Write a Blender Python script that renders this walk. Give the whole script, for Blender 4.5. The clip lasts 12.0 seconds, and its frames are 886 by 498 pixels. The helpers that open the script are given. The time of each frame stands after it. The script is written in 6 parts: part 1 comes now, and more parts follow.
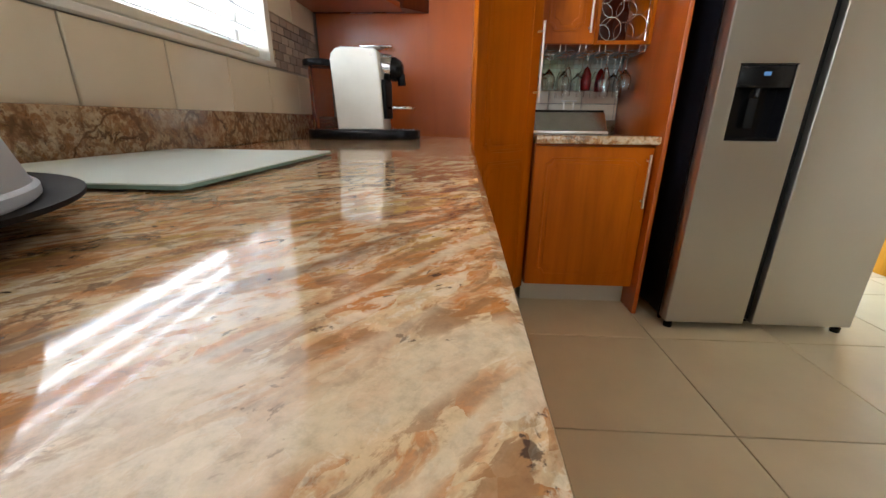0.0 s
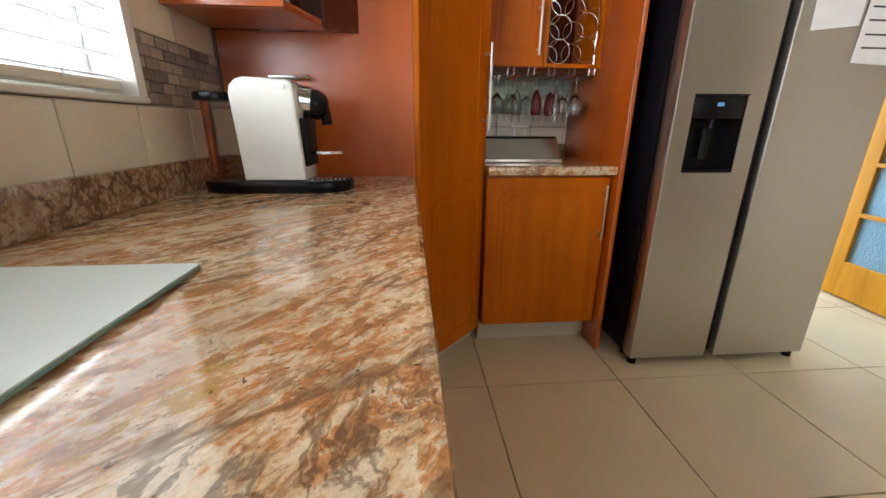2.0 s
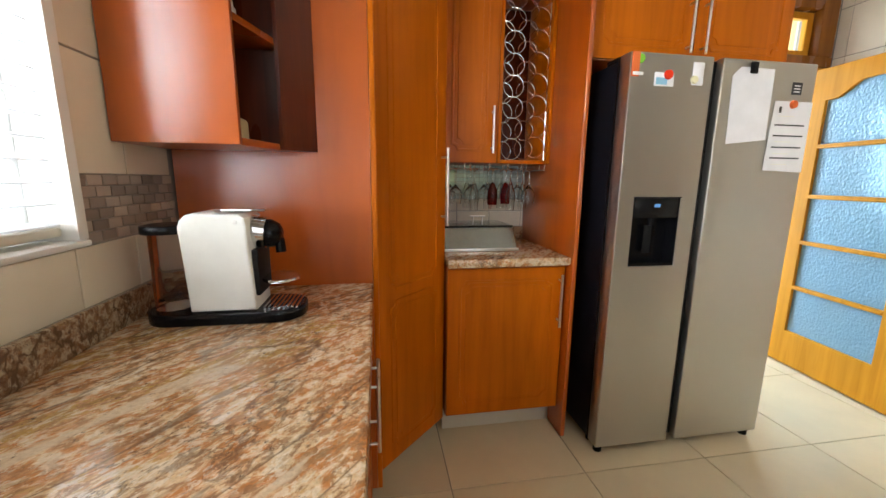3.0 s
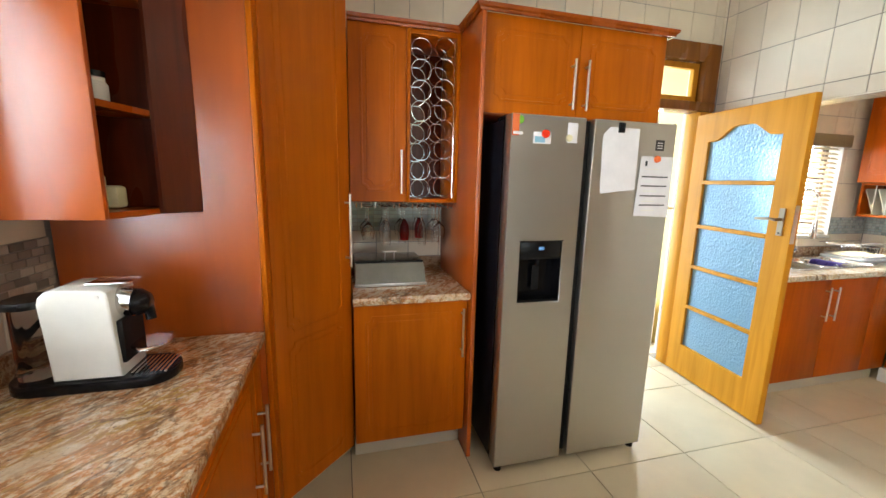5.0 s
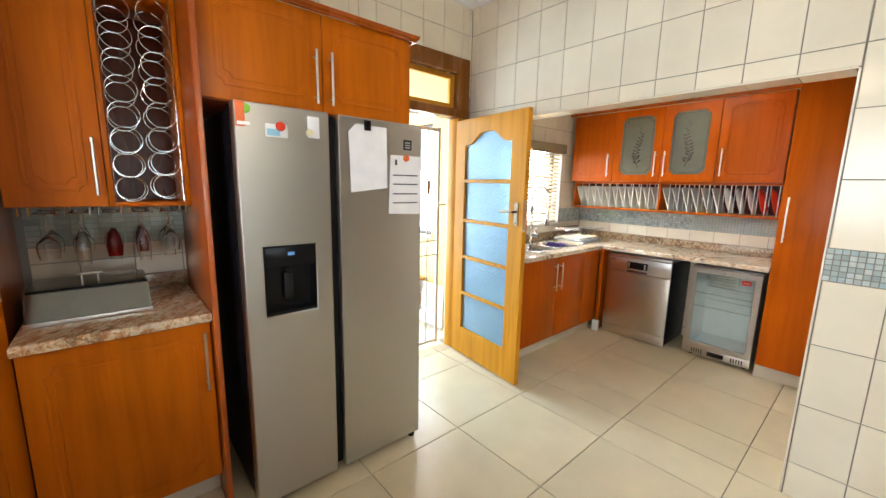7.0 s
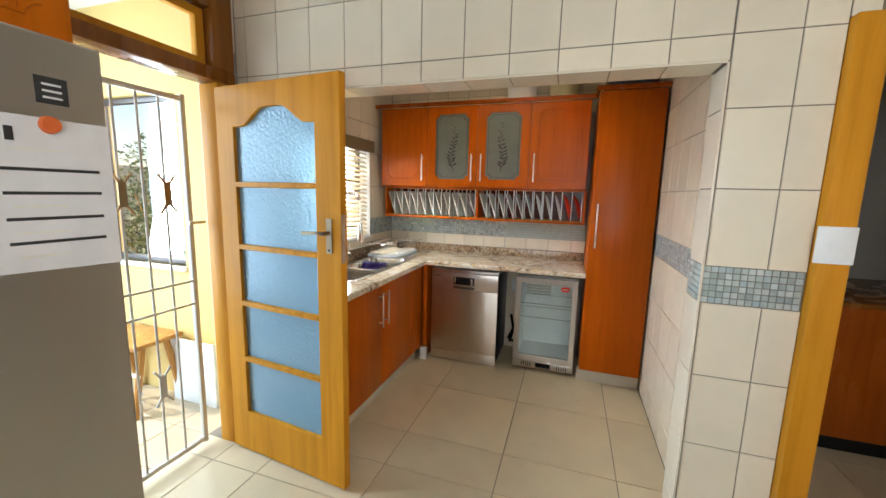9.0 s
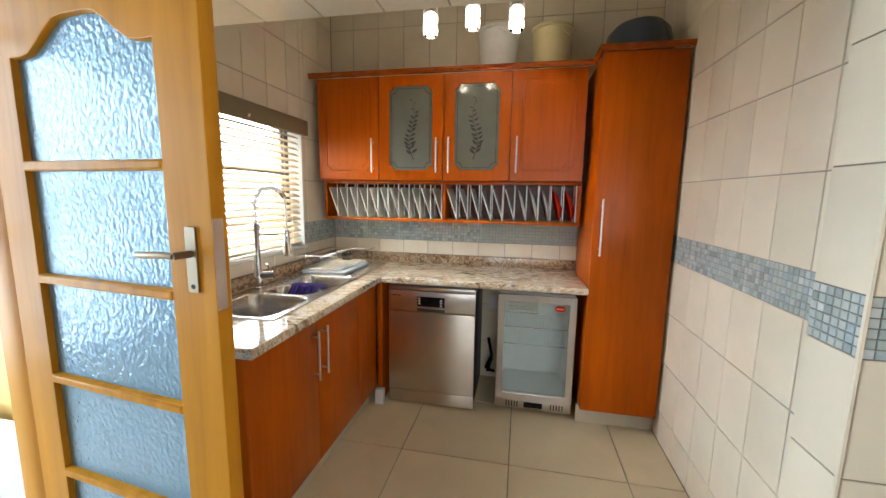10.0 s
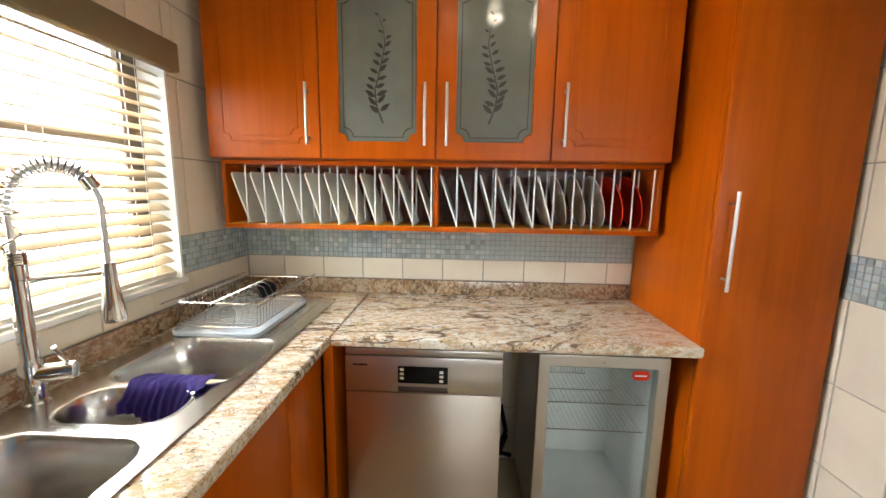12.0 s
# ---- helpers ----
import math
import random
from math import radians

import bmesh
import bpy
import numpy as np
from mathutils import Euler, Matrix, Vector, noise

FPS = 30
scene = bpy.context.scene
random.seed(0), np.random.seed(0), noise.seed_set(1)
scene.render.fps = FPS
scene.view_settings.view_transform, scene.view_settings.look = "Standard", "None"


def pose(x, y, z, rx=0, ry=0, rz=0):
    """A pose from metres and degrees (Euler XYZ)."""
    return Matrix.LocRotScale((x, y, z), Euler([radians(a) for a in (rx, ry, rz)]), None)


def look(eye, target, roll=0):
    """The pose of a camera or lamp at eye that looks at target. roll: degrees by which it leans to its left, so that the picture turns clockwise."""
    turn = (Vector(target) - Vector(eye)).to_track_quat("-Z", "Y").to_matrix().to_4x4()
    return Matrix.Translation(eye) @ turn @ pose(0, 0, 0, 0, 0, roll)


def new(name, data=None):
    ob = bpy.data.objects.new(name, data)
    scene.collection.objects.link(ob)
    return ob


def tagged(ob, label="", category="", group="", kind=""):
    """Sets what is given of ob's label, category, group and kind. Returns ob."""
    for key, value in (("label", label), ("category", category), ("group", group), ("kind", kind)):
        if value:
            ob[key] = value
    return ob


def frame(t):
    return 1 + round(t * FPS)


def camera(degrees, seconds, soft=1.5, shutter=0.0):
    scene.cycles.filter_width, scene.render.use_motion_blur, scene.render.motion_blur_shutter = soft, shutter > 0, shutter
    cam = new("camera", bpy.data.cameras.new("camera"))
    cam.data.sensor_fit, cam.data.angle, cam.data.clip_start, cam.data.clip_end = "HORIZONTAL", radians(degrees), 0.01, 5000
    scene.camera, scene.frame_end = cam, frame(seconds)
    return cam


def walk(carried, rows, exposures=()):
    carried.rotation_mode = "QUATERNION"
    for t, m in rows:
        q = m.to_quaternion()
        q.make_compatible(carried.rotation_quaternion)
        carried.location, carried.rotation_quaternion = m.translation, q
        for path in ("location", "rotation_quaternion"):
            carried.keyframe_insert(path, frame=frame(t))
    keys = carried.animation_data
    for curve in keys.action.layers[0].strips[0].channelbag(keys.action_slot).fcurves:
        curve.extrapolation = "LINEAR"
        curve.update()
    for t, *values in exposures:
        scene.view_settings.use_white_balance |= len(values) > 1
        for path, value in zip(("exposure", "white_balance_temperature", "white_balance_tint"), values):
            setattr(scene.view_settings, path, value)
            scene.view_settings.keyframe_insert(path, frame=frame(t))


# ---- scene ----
cam = camera(98.5, 12.0)
PATH = [
    (0, (0.573, 1.581, 0.983), (0.476, 3.473, 0.343), 0.6),
    (0.5, (0.564, 1.633, 0.985), (0.49, 3.526, 0.345), 0.5),
    (1, (0.554, 1.705, 0.99), (0.524, 3.6, 0.351), 0.4),
    (1.5, (0.562, 1.788, 1.021), (0.616, 3.684, 0.385), 0.3),
    (2, (0.577, 1.845, 1.082), (0.742, 3.742, 0.473), 0.4),
    (2.5, (0.587, 1.87, 1.172), (0.854, 3.795, 0.699), 0.6),
    (3, (0.617, 1.877, 1.273), (0.947, 3.816, 0.913), 0.6),
    (3.2, (0.621, 1.868, 1.305), (0.983, 3.807, 0.974), 0.6),
    (4.8, (0.848, 1.759, 1.465), (1.306, 3.674, 1.114), 1.3),
    (5, (0.879, 1.737, 1.471), (1.386, 3.64, 1.122), 1.3),
    (5.5, (0.948, 1.704, 1.482), (1.64, 3.548, 1.135), 1.2),
    (6, (1.035, 1.689, 1.469), (1.95, 3.436, 1.136), 1.2),
    (6.5, (1.14, 1.683, 1.461), (2.257, 3.31, 1.134), 1.0),
    (7, (1.221, 1.696, 1.474), (2.513, 3.185, 1.141), 1.2),
    (7.5, (1.294, 1.788, 1.479), (2.753, 3.116, 1.153), 1.1),
    (7.7, (1.319, 1.851, 1.474), (2.863, 3.084, 1.168), 1.3),
    (9.3, (2.091, 2.455, 1.493), (4.001, 2.968, 1.195), 1.3),
    (9.5, (2.236, 2.509, 1.483), (4.161, 2.965, 1.187), 1.2),
    (10, (2.598, 2.623, 1.444), (4.539, 3.016, 1.163), 0.9),
    (10.5, (2.895, 2.742, 1.423), (4.84, 3.109, 1.14), 0.7),
    (11, (3.187, 2.894, 1.422), (5.151, 3.134, 1.136), 0.8),
    (11.5, (3.504, 2.981, 1.412), (5.476, 3.132, 1.116), 0.8),
    (12, (3.649, 3.055, 1.426), (5.624, 3.142, 1.119), 0.9),
]
EXPOSURES = [(0.0, 1.0), (2.0, 1.1), (3.0, 1.28), (5.0, 1.33), (6.0, 1.35), (7.5, 1.1), (9.5, 0.68), (10.0, 0.7), (11.0, 0.85), (12.0, 0.95)]
walk(cam, [(t, look(eye, target, roll)) for t, eye, target, roll in PATH], EXPOSURES)

# ---- light ----
world = bpy.data.worlds.new("world")
scene.world = world
world.use_nodes = True
wn = world.node_tree
sky = wn.nodes.new("ShaderNodeTexSky")
sky.sky_type, sky.sun_disc = "NISHITA", False
sky.sun_elevation, sky.sun_rotation = radians(52), radians(-35)
wn.links.new(sky.outputs[0], wn.nodes["Background"].inputs[0])
wn.nodes["Background"].inputs[1].default_value = 0.15


def lamp(name, kind, m, power, colour, **values):
    data = bpy.data.lights.new(name, kind)
    data.energy, data.color = power, colour
    if kind == "AREA":
        data.shape, data.size, data.size_y = "RECTANGLE", values["size"], values["size_y"]
    elif kind == "SUN":
        data.angle = values["angle"]
    else:
        data.shadow_soft_size = values["soft"]
    ob = new(name, data)
    ob.matrix_world = m
    return ob


# the sun stands high in the north-west, outside; the sky's light enters by the openings
lamp("sun", "SUN", look((-4, 7, 9), (0, 0, 0)), 2.6, (1.0, 0.95, 0.88), angle=radians(0.6))
lamp("sky_west_window", "AREA", look((-0.6, 1.75, 1.8), (1.0, 1.75, 1.15)), 130, (0.9, 0.95, 1.0), size=4.0, size_y=2.0)
lamp("sky_scullery_window", "AREA", look((5.05, 5.0, 1.85), (4.7, 2.8, 0.85)), 270, (0.86, 0.93, 1.0), size=2.2, size_y=2.0)
lamp("sky_porch_opening", "AREA", look((2.65, 6.12, 1.35), (2.85, 3.0, 0.8)), 105, (0.56, 0.78, 1.0), size=1.3, size_y=2.3)
# added fill from the unseen south side; the window there is assumed
lamp("sky_south_window", "AREA", look((1.9, -1.72, 1.6), (1.9, 1.0, 1.4)), 7, (0.92, 0.96, 1.0), size=1.9, size_y=1.2)

# the bulbs of the pendants
for x, y0, z, power in ((4.62, 2.9, 2.245, 0.8), (1.9, 1.75, 2.2, 1.6)):
    for k in (-1, 0, 1):
        lamp("pendant_bulb", "POINT", pose(x, y0 + 0.215 * k, z + 0.03 + (0 if k else 0.02)), power, (1.0, 0.87, 0.68), soft=0.02)


# ---- materials ----
class Mat:
    """A node material with a Principled shader and short ways to wire textures into it."""

    def __init__(self, name, colour=(0.5, 0.5, 0.5), rough=0.5, metal=0.0, **values):
        self.m = bpy.data.materials.new(name)
        self.m.use_nodes = True
        self.t = self.m.node_tree
        self.p = self.t.nodes["Principled BSDF"]
        self.put("Base Color", (*colour, 1))
        self.put("Roughness", rough)
        self.put("Metallic", metal)
        for key, value in values.items():
            self.put(key.replace("_", " "), value)
        self.at = None

    def put(self, key, value):
        self.p.inputs[key].default_value = value

    def node(self, kind, **values):
        n = self.t.nodes.new(kind)
        for key, value in values.items():
            n.inputs[key.replace("_", " ")].default_value = value
        return n

    def link(self, a, b):
        self.t.links.new(a, b)

    def where(self, scale=(1, 1, 1), turn=(0, 0, 0), shuffle=False):
        c = self.node("ShaderNodeTexCoord")
        m = self.node("ShaderNodeMapping")
        m.inputs["Scale"].default_value = scale
        r = self.node("ShaderNodeMapping")
        r.inputs["Rotation"].default_value = [radians(a) for a in turn]
        self.link(c.outputs["Object"], r.inputs["Vector"])
        self.link(r.outputs["Vector"], m.inputs["Vector"])
        if shuffle:
            info = self.node("ShaderNodeObjectInfo")
            mul = self.t.nodes.new("ShaderNodeMath")
            mul.operation, mul.inputs[1].default_value = "MULTIPLY", 37.0
            self.link(info.outputs["Random"], mul.inputs[0])
            self.link(mul.outputs[0], m.inputs["Location"])
        return m.outputs["Vector"]

    def noise(self, where, scale, detail=4.0, rough=0.55, distort=0.0):
        n = self.node("ShaderNodeTexNoise", Scale=scale, Detail=detail, Roughness=rough, Distortion=distort)
        self.link(where, n.inputs["Vector"])
        return n.outputs["Fac"]

    def ramp(self, fac, *stops):
        r = self.node("ShaderNodeValToRGB")
        e = r.color_ramp.elements
        while len(e) < len(stops):
            e.new(0.5)
        for el, (at, colour) in zip(e, stops):
            el.position = at
            el.color = (*colour, 1) if isinstance(colour, tuple) else (colour, colour, colour, 1)
        self.link(fac, r.inputs["Fac"])
        return r.outputs["Color"]

    def mix(self, fac, a, b, how="MIX"):
        n = self.t.nodes.new("ShaderNodeMix")
        n.data_type, n.blend_type = "RGBA", how
        for value, socket in ((fac, n.inputs[0]), (a, n.inputs[6]), (b, n.inputs[7])):
            if isinstance(value, (int, float)):
                socket.default_value = value
            elif isinstance(value, tuple):
                socket.default_value = (*value, 1)
            else:
                self.link(value, socket)
        return n.outputs[2]

    def colour(self, socket):
        self.link(socket, self.p.inputs["Base Color"])
        return self

    def rough(self, fac, low, high):
        r = self.node("ShaderNodeMapRange")
        r.inputs["To Min"].default_value, r.inputs["To Max"].default_value = low, high
        self.link(fac, r.inputs["Value"])
        self.link(r.outputs["Result"], self.p.inputs["Roughness"])
        return self

    def bump(self, fac, strength, distance=0.002):
        b = self.node("ShaderNodeBump", Strength=strength, Distance=distance)
        self.link(fac, b.inputs["Height"])
        self.link(b.outputs["Normal"], self.p.inputs["Normal"])
        return self

    def random(self):
        return self.node("ShaderNodeObjectInfo").outputs["Random"]


def veneer(name, dark, mid, light, grain=(26, 26, 1.6), rough=(0.2, 0.34), coat=0.12, spec=0.2):
    m = Mat(name)
    w = m.where(grain)
    broad = m.noise(m.where((3, 3, 0.7)), 1.6, 3)
    fine = m.noise(w, 1.0, 6, 0.6, 0.6)
    base = m.ramp(fine, (0.3, tuple(c * 0.94 for c in dark)), (0.5, mid), (0.72, light))
    tone = m.ramp(broad, (0.3, 0.86), (0.7, 1.08))
    m.colour(m.mix(1.0, base, tone, "MULTIPLY")).rough(broad, *rough).bump(fine, 0.05, 0.0006)
    m.put("Coat Weight", coat)
    m.put("Coat Roughness", 0.26)
    m.put("Coat IOR", 1.66)
    m.put("Specular IOR Level", spec)
    return m.m


CHERRY = veneer("cherry_veneer", (0.44, 0.1, 0.0005), (0.49, 0.114, 0.001), (0.54, 0.13, 0.0015), (26, 26, 1.6), (0.28, 0.38), 0.0, 0.16)
CHERRY_PANEL = veneer("cherry_panel", (0.42, 0.078, 0.003), (0.45, 0.085, 0.004), (0.475, 0.091, 0.005), (14, 14, 1.2), (0.28, 0.35), 1.0)
CHERRY_RED = veneer("red_cherry_veneer", (0.42, 0.076, 0.0005), (0.465, 0.087, 0.001), (0.51, 0.1, 0.0015), (26, 26, 1.6), (0.28, 0.38), 0.0, 0.16)
CHERRY_EDGE = veneer("cherry_edging", (0.3, 0.06, 0.004), (0.34, 0.07, 0.005), (0.38, 0.08, 0.006))
# cherry darkened in its colour to stand in for shade inside open units
SHADED_INSIDE = veneer("shaded_cabinet_inside", (0.07, 0.01, 0.0015), (0.09, 0.013, 0.002), (0.11, 0.017, 0.003))
PINE = veneer("varnished_pine", (0.52, 0.205, 0.012), (0.58, 0.24, 0.016), (0.64, 0.275, 0.022), (18, 18, 1.1), (0.38, 0.5), 0.0, 0.1)
TEAK = veneer("stained_frame", (0.19, 0.062, 0.008), (0.23, 0.078, 0.011), (0.27, 0.095, 0.014), (18, 18, 1.3))


def granite(name, heading, tones, chunk, veins, specks, shade):
    """Polished granite: warped bands of colour that drift along one heading, pale chunks, dark wandering veins and specks."""
    m = Mat(name, rough=0.06)
    turn = (0, 0, -heading)

    def warped(scale, freq, amount):
        at = m.where(scale, turn)
        n = m.node("ShaderNodeTexNoise", Scale=freq, Detail=4.0, Roughness=0.55)
        m.link(at, n.inputs["Vector"])
        v = m.t.nodes.new("ShaderNodeVectorMath")
        v.operation = "MULTIPLY_ADD"
        m.link(n.outputs["Color"], v.inputs[0])
        v.inputs[1].default_value = (amount, amount, amount)
        m.link(at, v.inputs[2])
        return v.outputs["Vector"]

    cell = m.node("ShaderNodeTexVoronoi", Scale=95.0, Randomness=1.0)
    m.link(warped((0.7, 1.25, 1.1), 30.0, 0.02), cell.inputs["Vector"])
    grain = m.t.nodes.new("ShaderNodeSeparateColor")
    m.link(cell.outputs["Color"], grain.inputs[0])

    def grainy(value, amount, k):
        """The value, jumping a little from crystal to crystal."""
        a = m.t.nodes.new("ShaderNodeMath")
        a.operation = "MULTIPLY_ADD"
        m.link(grain.outputs[k], a.inputs[0])
        a.inputs[1].default_value = amount
        m.link(value, a.inputs[2])
        b = m.t.nodes.new("ShaderNodeMath")
        b.operation, b.inputs[1].default_value = "SUBTRACT", amount / 2
        m.link(a.outputs[0], b.inputs[0])
        return b.outputs[0]

    flow = warped((0.5, 1.3, 1.2), 5.0, 0.22)
    wild = warped((0.7, 1.2, 1.1), 12.0, 0.1)
    zone = grainy(m.noise(flow, 6.2, 8, 0.62, 0.3), 0.07, 0)
    blob = grainy(m.noise(wild, 14.0, 7, 0.66, 0.4), 0.09, 1)
    fleck = grainy(m.noise(warped((0.65, 1.4, 1.2), 20.0, 0.04), 46, 6, 0.7, 0.3), 0.08, 2)
    grit = m.noise(m.where(), 170, 4, 0.7)
    grey, tan, rust, salmon, cream, white, gold = tones
    body = m.ramp(zone, (0.26, grey), (0.35, tan), (0.41, rust), (0.46, salmon), (0.5, cream), (0.54, rust), (0.59, salmon), (0.64, gold), (0.7, tan), (0.78, grey))
    col = m.mix(m.ramp(blob, (0.36, shade), (0.45, 0.0)), body, m.mix(0.65, body, grey))
    col = m.mix(m.ramp(blob, (0.53, 0.0), (0.565, chunk)), col, cream)
    col = m.mix(m.ramp(blob, (0.61, 0.0), (0.65, chunk)), col, white)
    col = m.mix(m.ramp(fleck, (0.53, 0.0), (0.58, 0.65)), col, white)
    col = m.mix(m.ramp(fleck, (0.415, shade), (0.47, 0.0)), col, m.mix(0.65, rust, grey))
    band = m.noise(warped((0.3, 1.3, 1.1), 5.0, 0.2), 3.0, 5, 0.5, 0.3)
    col = m.mix(m.ramp(band, (0.575, 0.0), (0.59, 0.8), (0.605, 0.8), (0.62, 0.0)), col, m.mix(0.4, white, tan))
    line = m.ramp(m.noise(wild, 5.5, 7, 0.62, 0.6), (0.485, 0.0), (0.498, veins), (0.508, veins), (0.522, 0.0))
    col = m.mix(m.mix(1.0, line, m.ramp(band, (0.4, 1.0), (0.56, 0.15)), "MULTIPLY"), col, (0.1, 0.055, 0.03))
    seam = m.ramp(band, (0.452, 0.0), (0.46, veins), (0.465, veins), (0.475, 0.0))
    col = m.mix(seam, col, (0.15, 0.085, 0.045))
    chip = m.noise(m.where((0.9, 1.2, 1), turn), 120, 4, 0.6, 0.5)
    col = m.mix(m.mix(1.0, m.ramp(chip, (0.31 + 0.045 * specks, 0.85), (0.345 + 0.045 * specks, 0.0)), m.ramp(zone, (0.36, 0.15), (0.52, 1.0)), "MULTIPLY"), col, (0.05, 0.03, 0.025))
    col = m.mix(1.0, col, m.ramp(grit, (0.3, 0.8), (0.5, 1.0), (0.72, 1.12)), "MULTIPLY")
    m.colour(col).rough(zone, 0.04, 0.09)
    m.put("Specular IOR Level", 0.5)
    return m.m


GRANITE = granite("rust_and_cream_granite", 50, ((0.23, 0.15, 0.085), (0.46, 0.285, 0.14), (0.5, 0.19, 0.05), (0.59, 0.32, 0.155), (0.67, 0.49, 0.29), (0.75, 0.63, 0.46), (0.48, 0.29, 0.075)), 0.85, 0.7, 0.2, 0.8)
PALE_GRANITE = granite("cream_veined_granite", 100, ((0.46, 0.36, 0.25), (0.68, 0.57, 0.4), (0.54, 0.32, 0.14), (0.7, 0.57, 0.4), (0.78, 0.71, 0.55), (0.84, 0.8, 0.7), (0.54, 0.4, 0.16)), 0.9, 0.95, 1.4, 0.3)
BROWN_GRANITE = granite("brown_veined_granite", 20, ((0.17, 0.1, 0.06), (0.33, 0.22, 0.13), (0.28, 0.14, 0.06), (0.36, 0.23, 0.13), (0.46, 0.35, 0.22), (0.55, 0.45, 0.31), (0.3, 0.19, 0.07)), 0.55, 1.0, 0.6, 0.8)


def ceramic(name, base, spread, rough, bump=0.04, low_tone=0.95, high_tone=1.04):
    """Glazed tile, each piece a little different."""
    m = Mat(name, base, rough[0])
    w = m.where(shuffle=True)
    cloud = m.noise(w, 4.0, 5)
    low, high = tuple(c * (1 - spread) for c in base), tuple(min(1, c * (1 + spread)) for c in base)
    col = m.ramp(cloud, (0.25, low), (0.75, high))
    tone = m.ramp(m.random(), (0.0, low_tone), (1.0, high_tone))
    m.colour(m.mix(1.0, col, tone, "MULTIPLY")).rough(m.noise(w, 2.0, 3), *rough).bump(m.noise(w, 14, 2), bump, 0.002)
    return m.m


FLOOR_TILE = ceramic("porcelain_floor", (0.66, 0.55, 0.36), 0.07, (0.28, 0.36), 0.02)
WALL_TILE = ceramic("cream_wall_tile", (0.75, 0.665, 0.515), 0.06, (0.1, 0.2), 0.06)
STONE_MOSAIC = ceramic("stone_mosaic", (0.33, 0.27, 0.22), 0.18, (0.25, 0.45), 0.2, 0.55, 1.5)
PORCH_TILE = ceramic("porch_floor_tile", (0.46, 0.37, 0.25), 0.1, (0.25, 0.4), 0.05)


def glass_mosaic():
    m = Mat("glass_mosaic", rough=0.12)
    col = m.ramp(m.random(), (0.0, (0.27, 0.33, 0.31)), (0.3, (0.42, 0.48, 0.44)), (0.6, (0.54, 0.58, 0.53)), (0.85, (0.35, 0.45, 0.48)), (1.0, (0.66, 0.69, 0.64)))
    w = m.where(shuffle=True)
    m.colour(m.mix(0.2, col, m.ramp(m.noise(w, 40, 3), (0.3, 0.2), (0.7, 0.6)))).bump(m.noise(w, 60, 2), 0.3, 0.002)
    m.put("Coat Weight", 0.6)
    m.put("Thin Film Thickness", 420.0)
    return m.m


MOSAIC = glass_mosaic()


def plaster(name, base, rough=0.7):
    m = Mat(name, base, rough)
    w = m.where()
    n = m.noise(w, 2.5, 5)
    m.colour(m.ramp(n, (0.25, tuple(c * 0.93 for c in base)), (0.75, tuple(min(1, c * 1.04) for c in base)))).bump(m.noise(w, 90, 3), 0.15, 0.002)
    return m.m


WHITE_PAINT = plaster("white_ceiling_paint", (0.8, 0.78, 0.73))
CREAM_PAINT = plaster("cream_wall_paint", (0.7, 0.62, 0.45))
YELLOW_PAINT = plaster("yellow_wall_paint", (0.6, 0.42, 0.14))
GROUT = plaster("grout", (0.2, 0.17, 0.13), 0.9)
PALE_GROUT = plaster("pale_grout", (0.33, 0.3, 0.26), 0.9)
KICK = plaster("cream_kick_board", (0.62, 0.57, 0.46), 0.45)


def metal(name, base, rough, stretch=None, metallic=1.0, brushed=0.0):
    m = Mat(name, base, rough, metallic)
    w = m.where(stretch or (3, 3, 3))
    n = m.noise(w, 8.0, 4)
    wide = 0.12 if stretch else 1.0
    m.colour(m.ramp(n, (0.3, tuple(c * (1 - 0.07 * wide) for c in base)), (0.7, tuple(min(1, c * (1 + 0.05 * wide)) for c in base))))
    m.rough(n, rough * (1 - 0.2 * wide), rough * (1 + 0.22 * wide))
    if brushed:
        up = m.t.nodes.new("ShaderNodeCombineXYZ")
        up.inputs["Z"].default_value = 1.0
        m.link(up.outputs["Vector"], m.p.inputs["Tangent"])
        m.put("Anisotropic", brushed)
    return m.m


FRIDGE_STEEL = metal("fridge_steel", (0.49, 0.47, 0.435), 0.35, (90, 90, 0.8), 0.95, 0.5)
STEEL = metal("brushed_steel", (0.56, 0.53, 0.49), 0.3, (1.5, 40, 40))
DARK_STEEL = metal("appliance_steel", (0.6, 0.54, 0.46), 0.3, (160, 160, 0.4), 1.0, 0.9)
SINK_STEEL = metal("sink_steel", (0.62, 0.6, 0.57), 0.24)
CHROME = metal("chrome", (0.78, 0.78, 0.78), 0.08)
BRONZE = metal("aged_bronze", (0.3, 0.22, 0.14), 0.45)
NICKEL = metal("satin_nickel", (0.74, 0.71, 0.66), 0.34)
WIRE = metal("chrome_wire", (0.72, 0.72, 0.72), 0.15)


def plain(name, base, rough, **values):
    m = Mat(name, base, rough, **values)
    w = m.where()
    n = m.noise(w, 12, 4)
    m.colour(m.ramp(n, (0.2, tuple(c * 0.9 for c in base)), (0.8, tuple(min(1, c * 1.05) for c in base)))).rough(n, rough * 0.85, rough * 1.15)
    return m.m


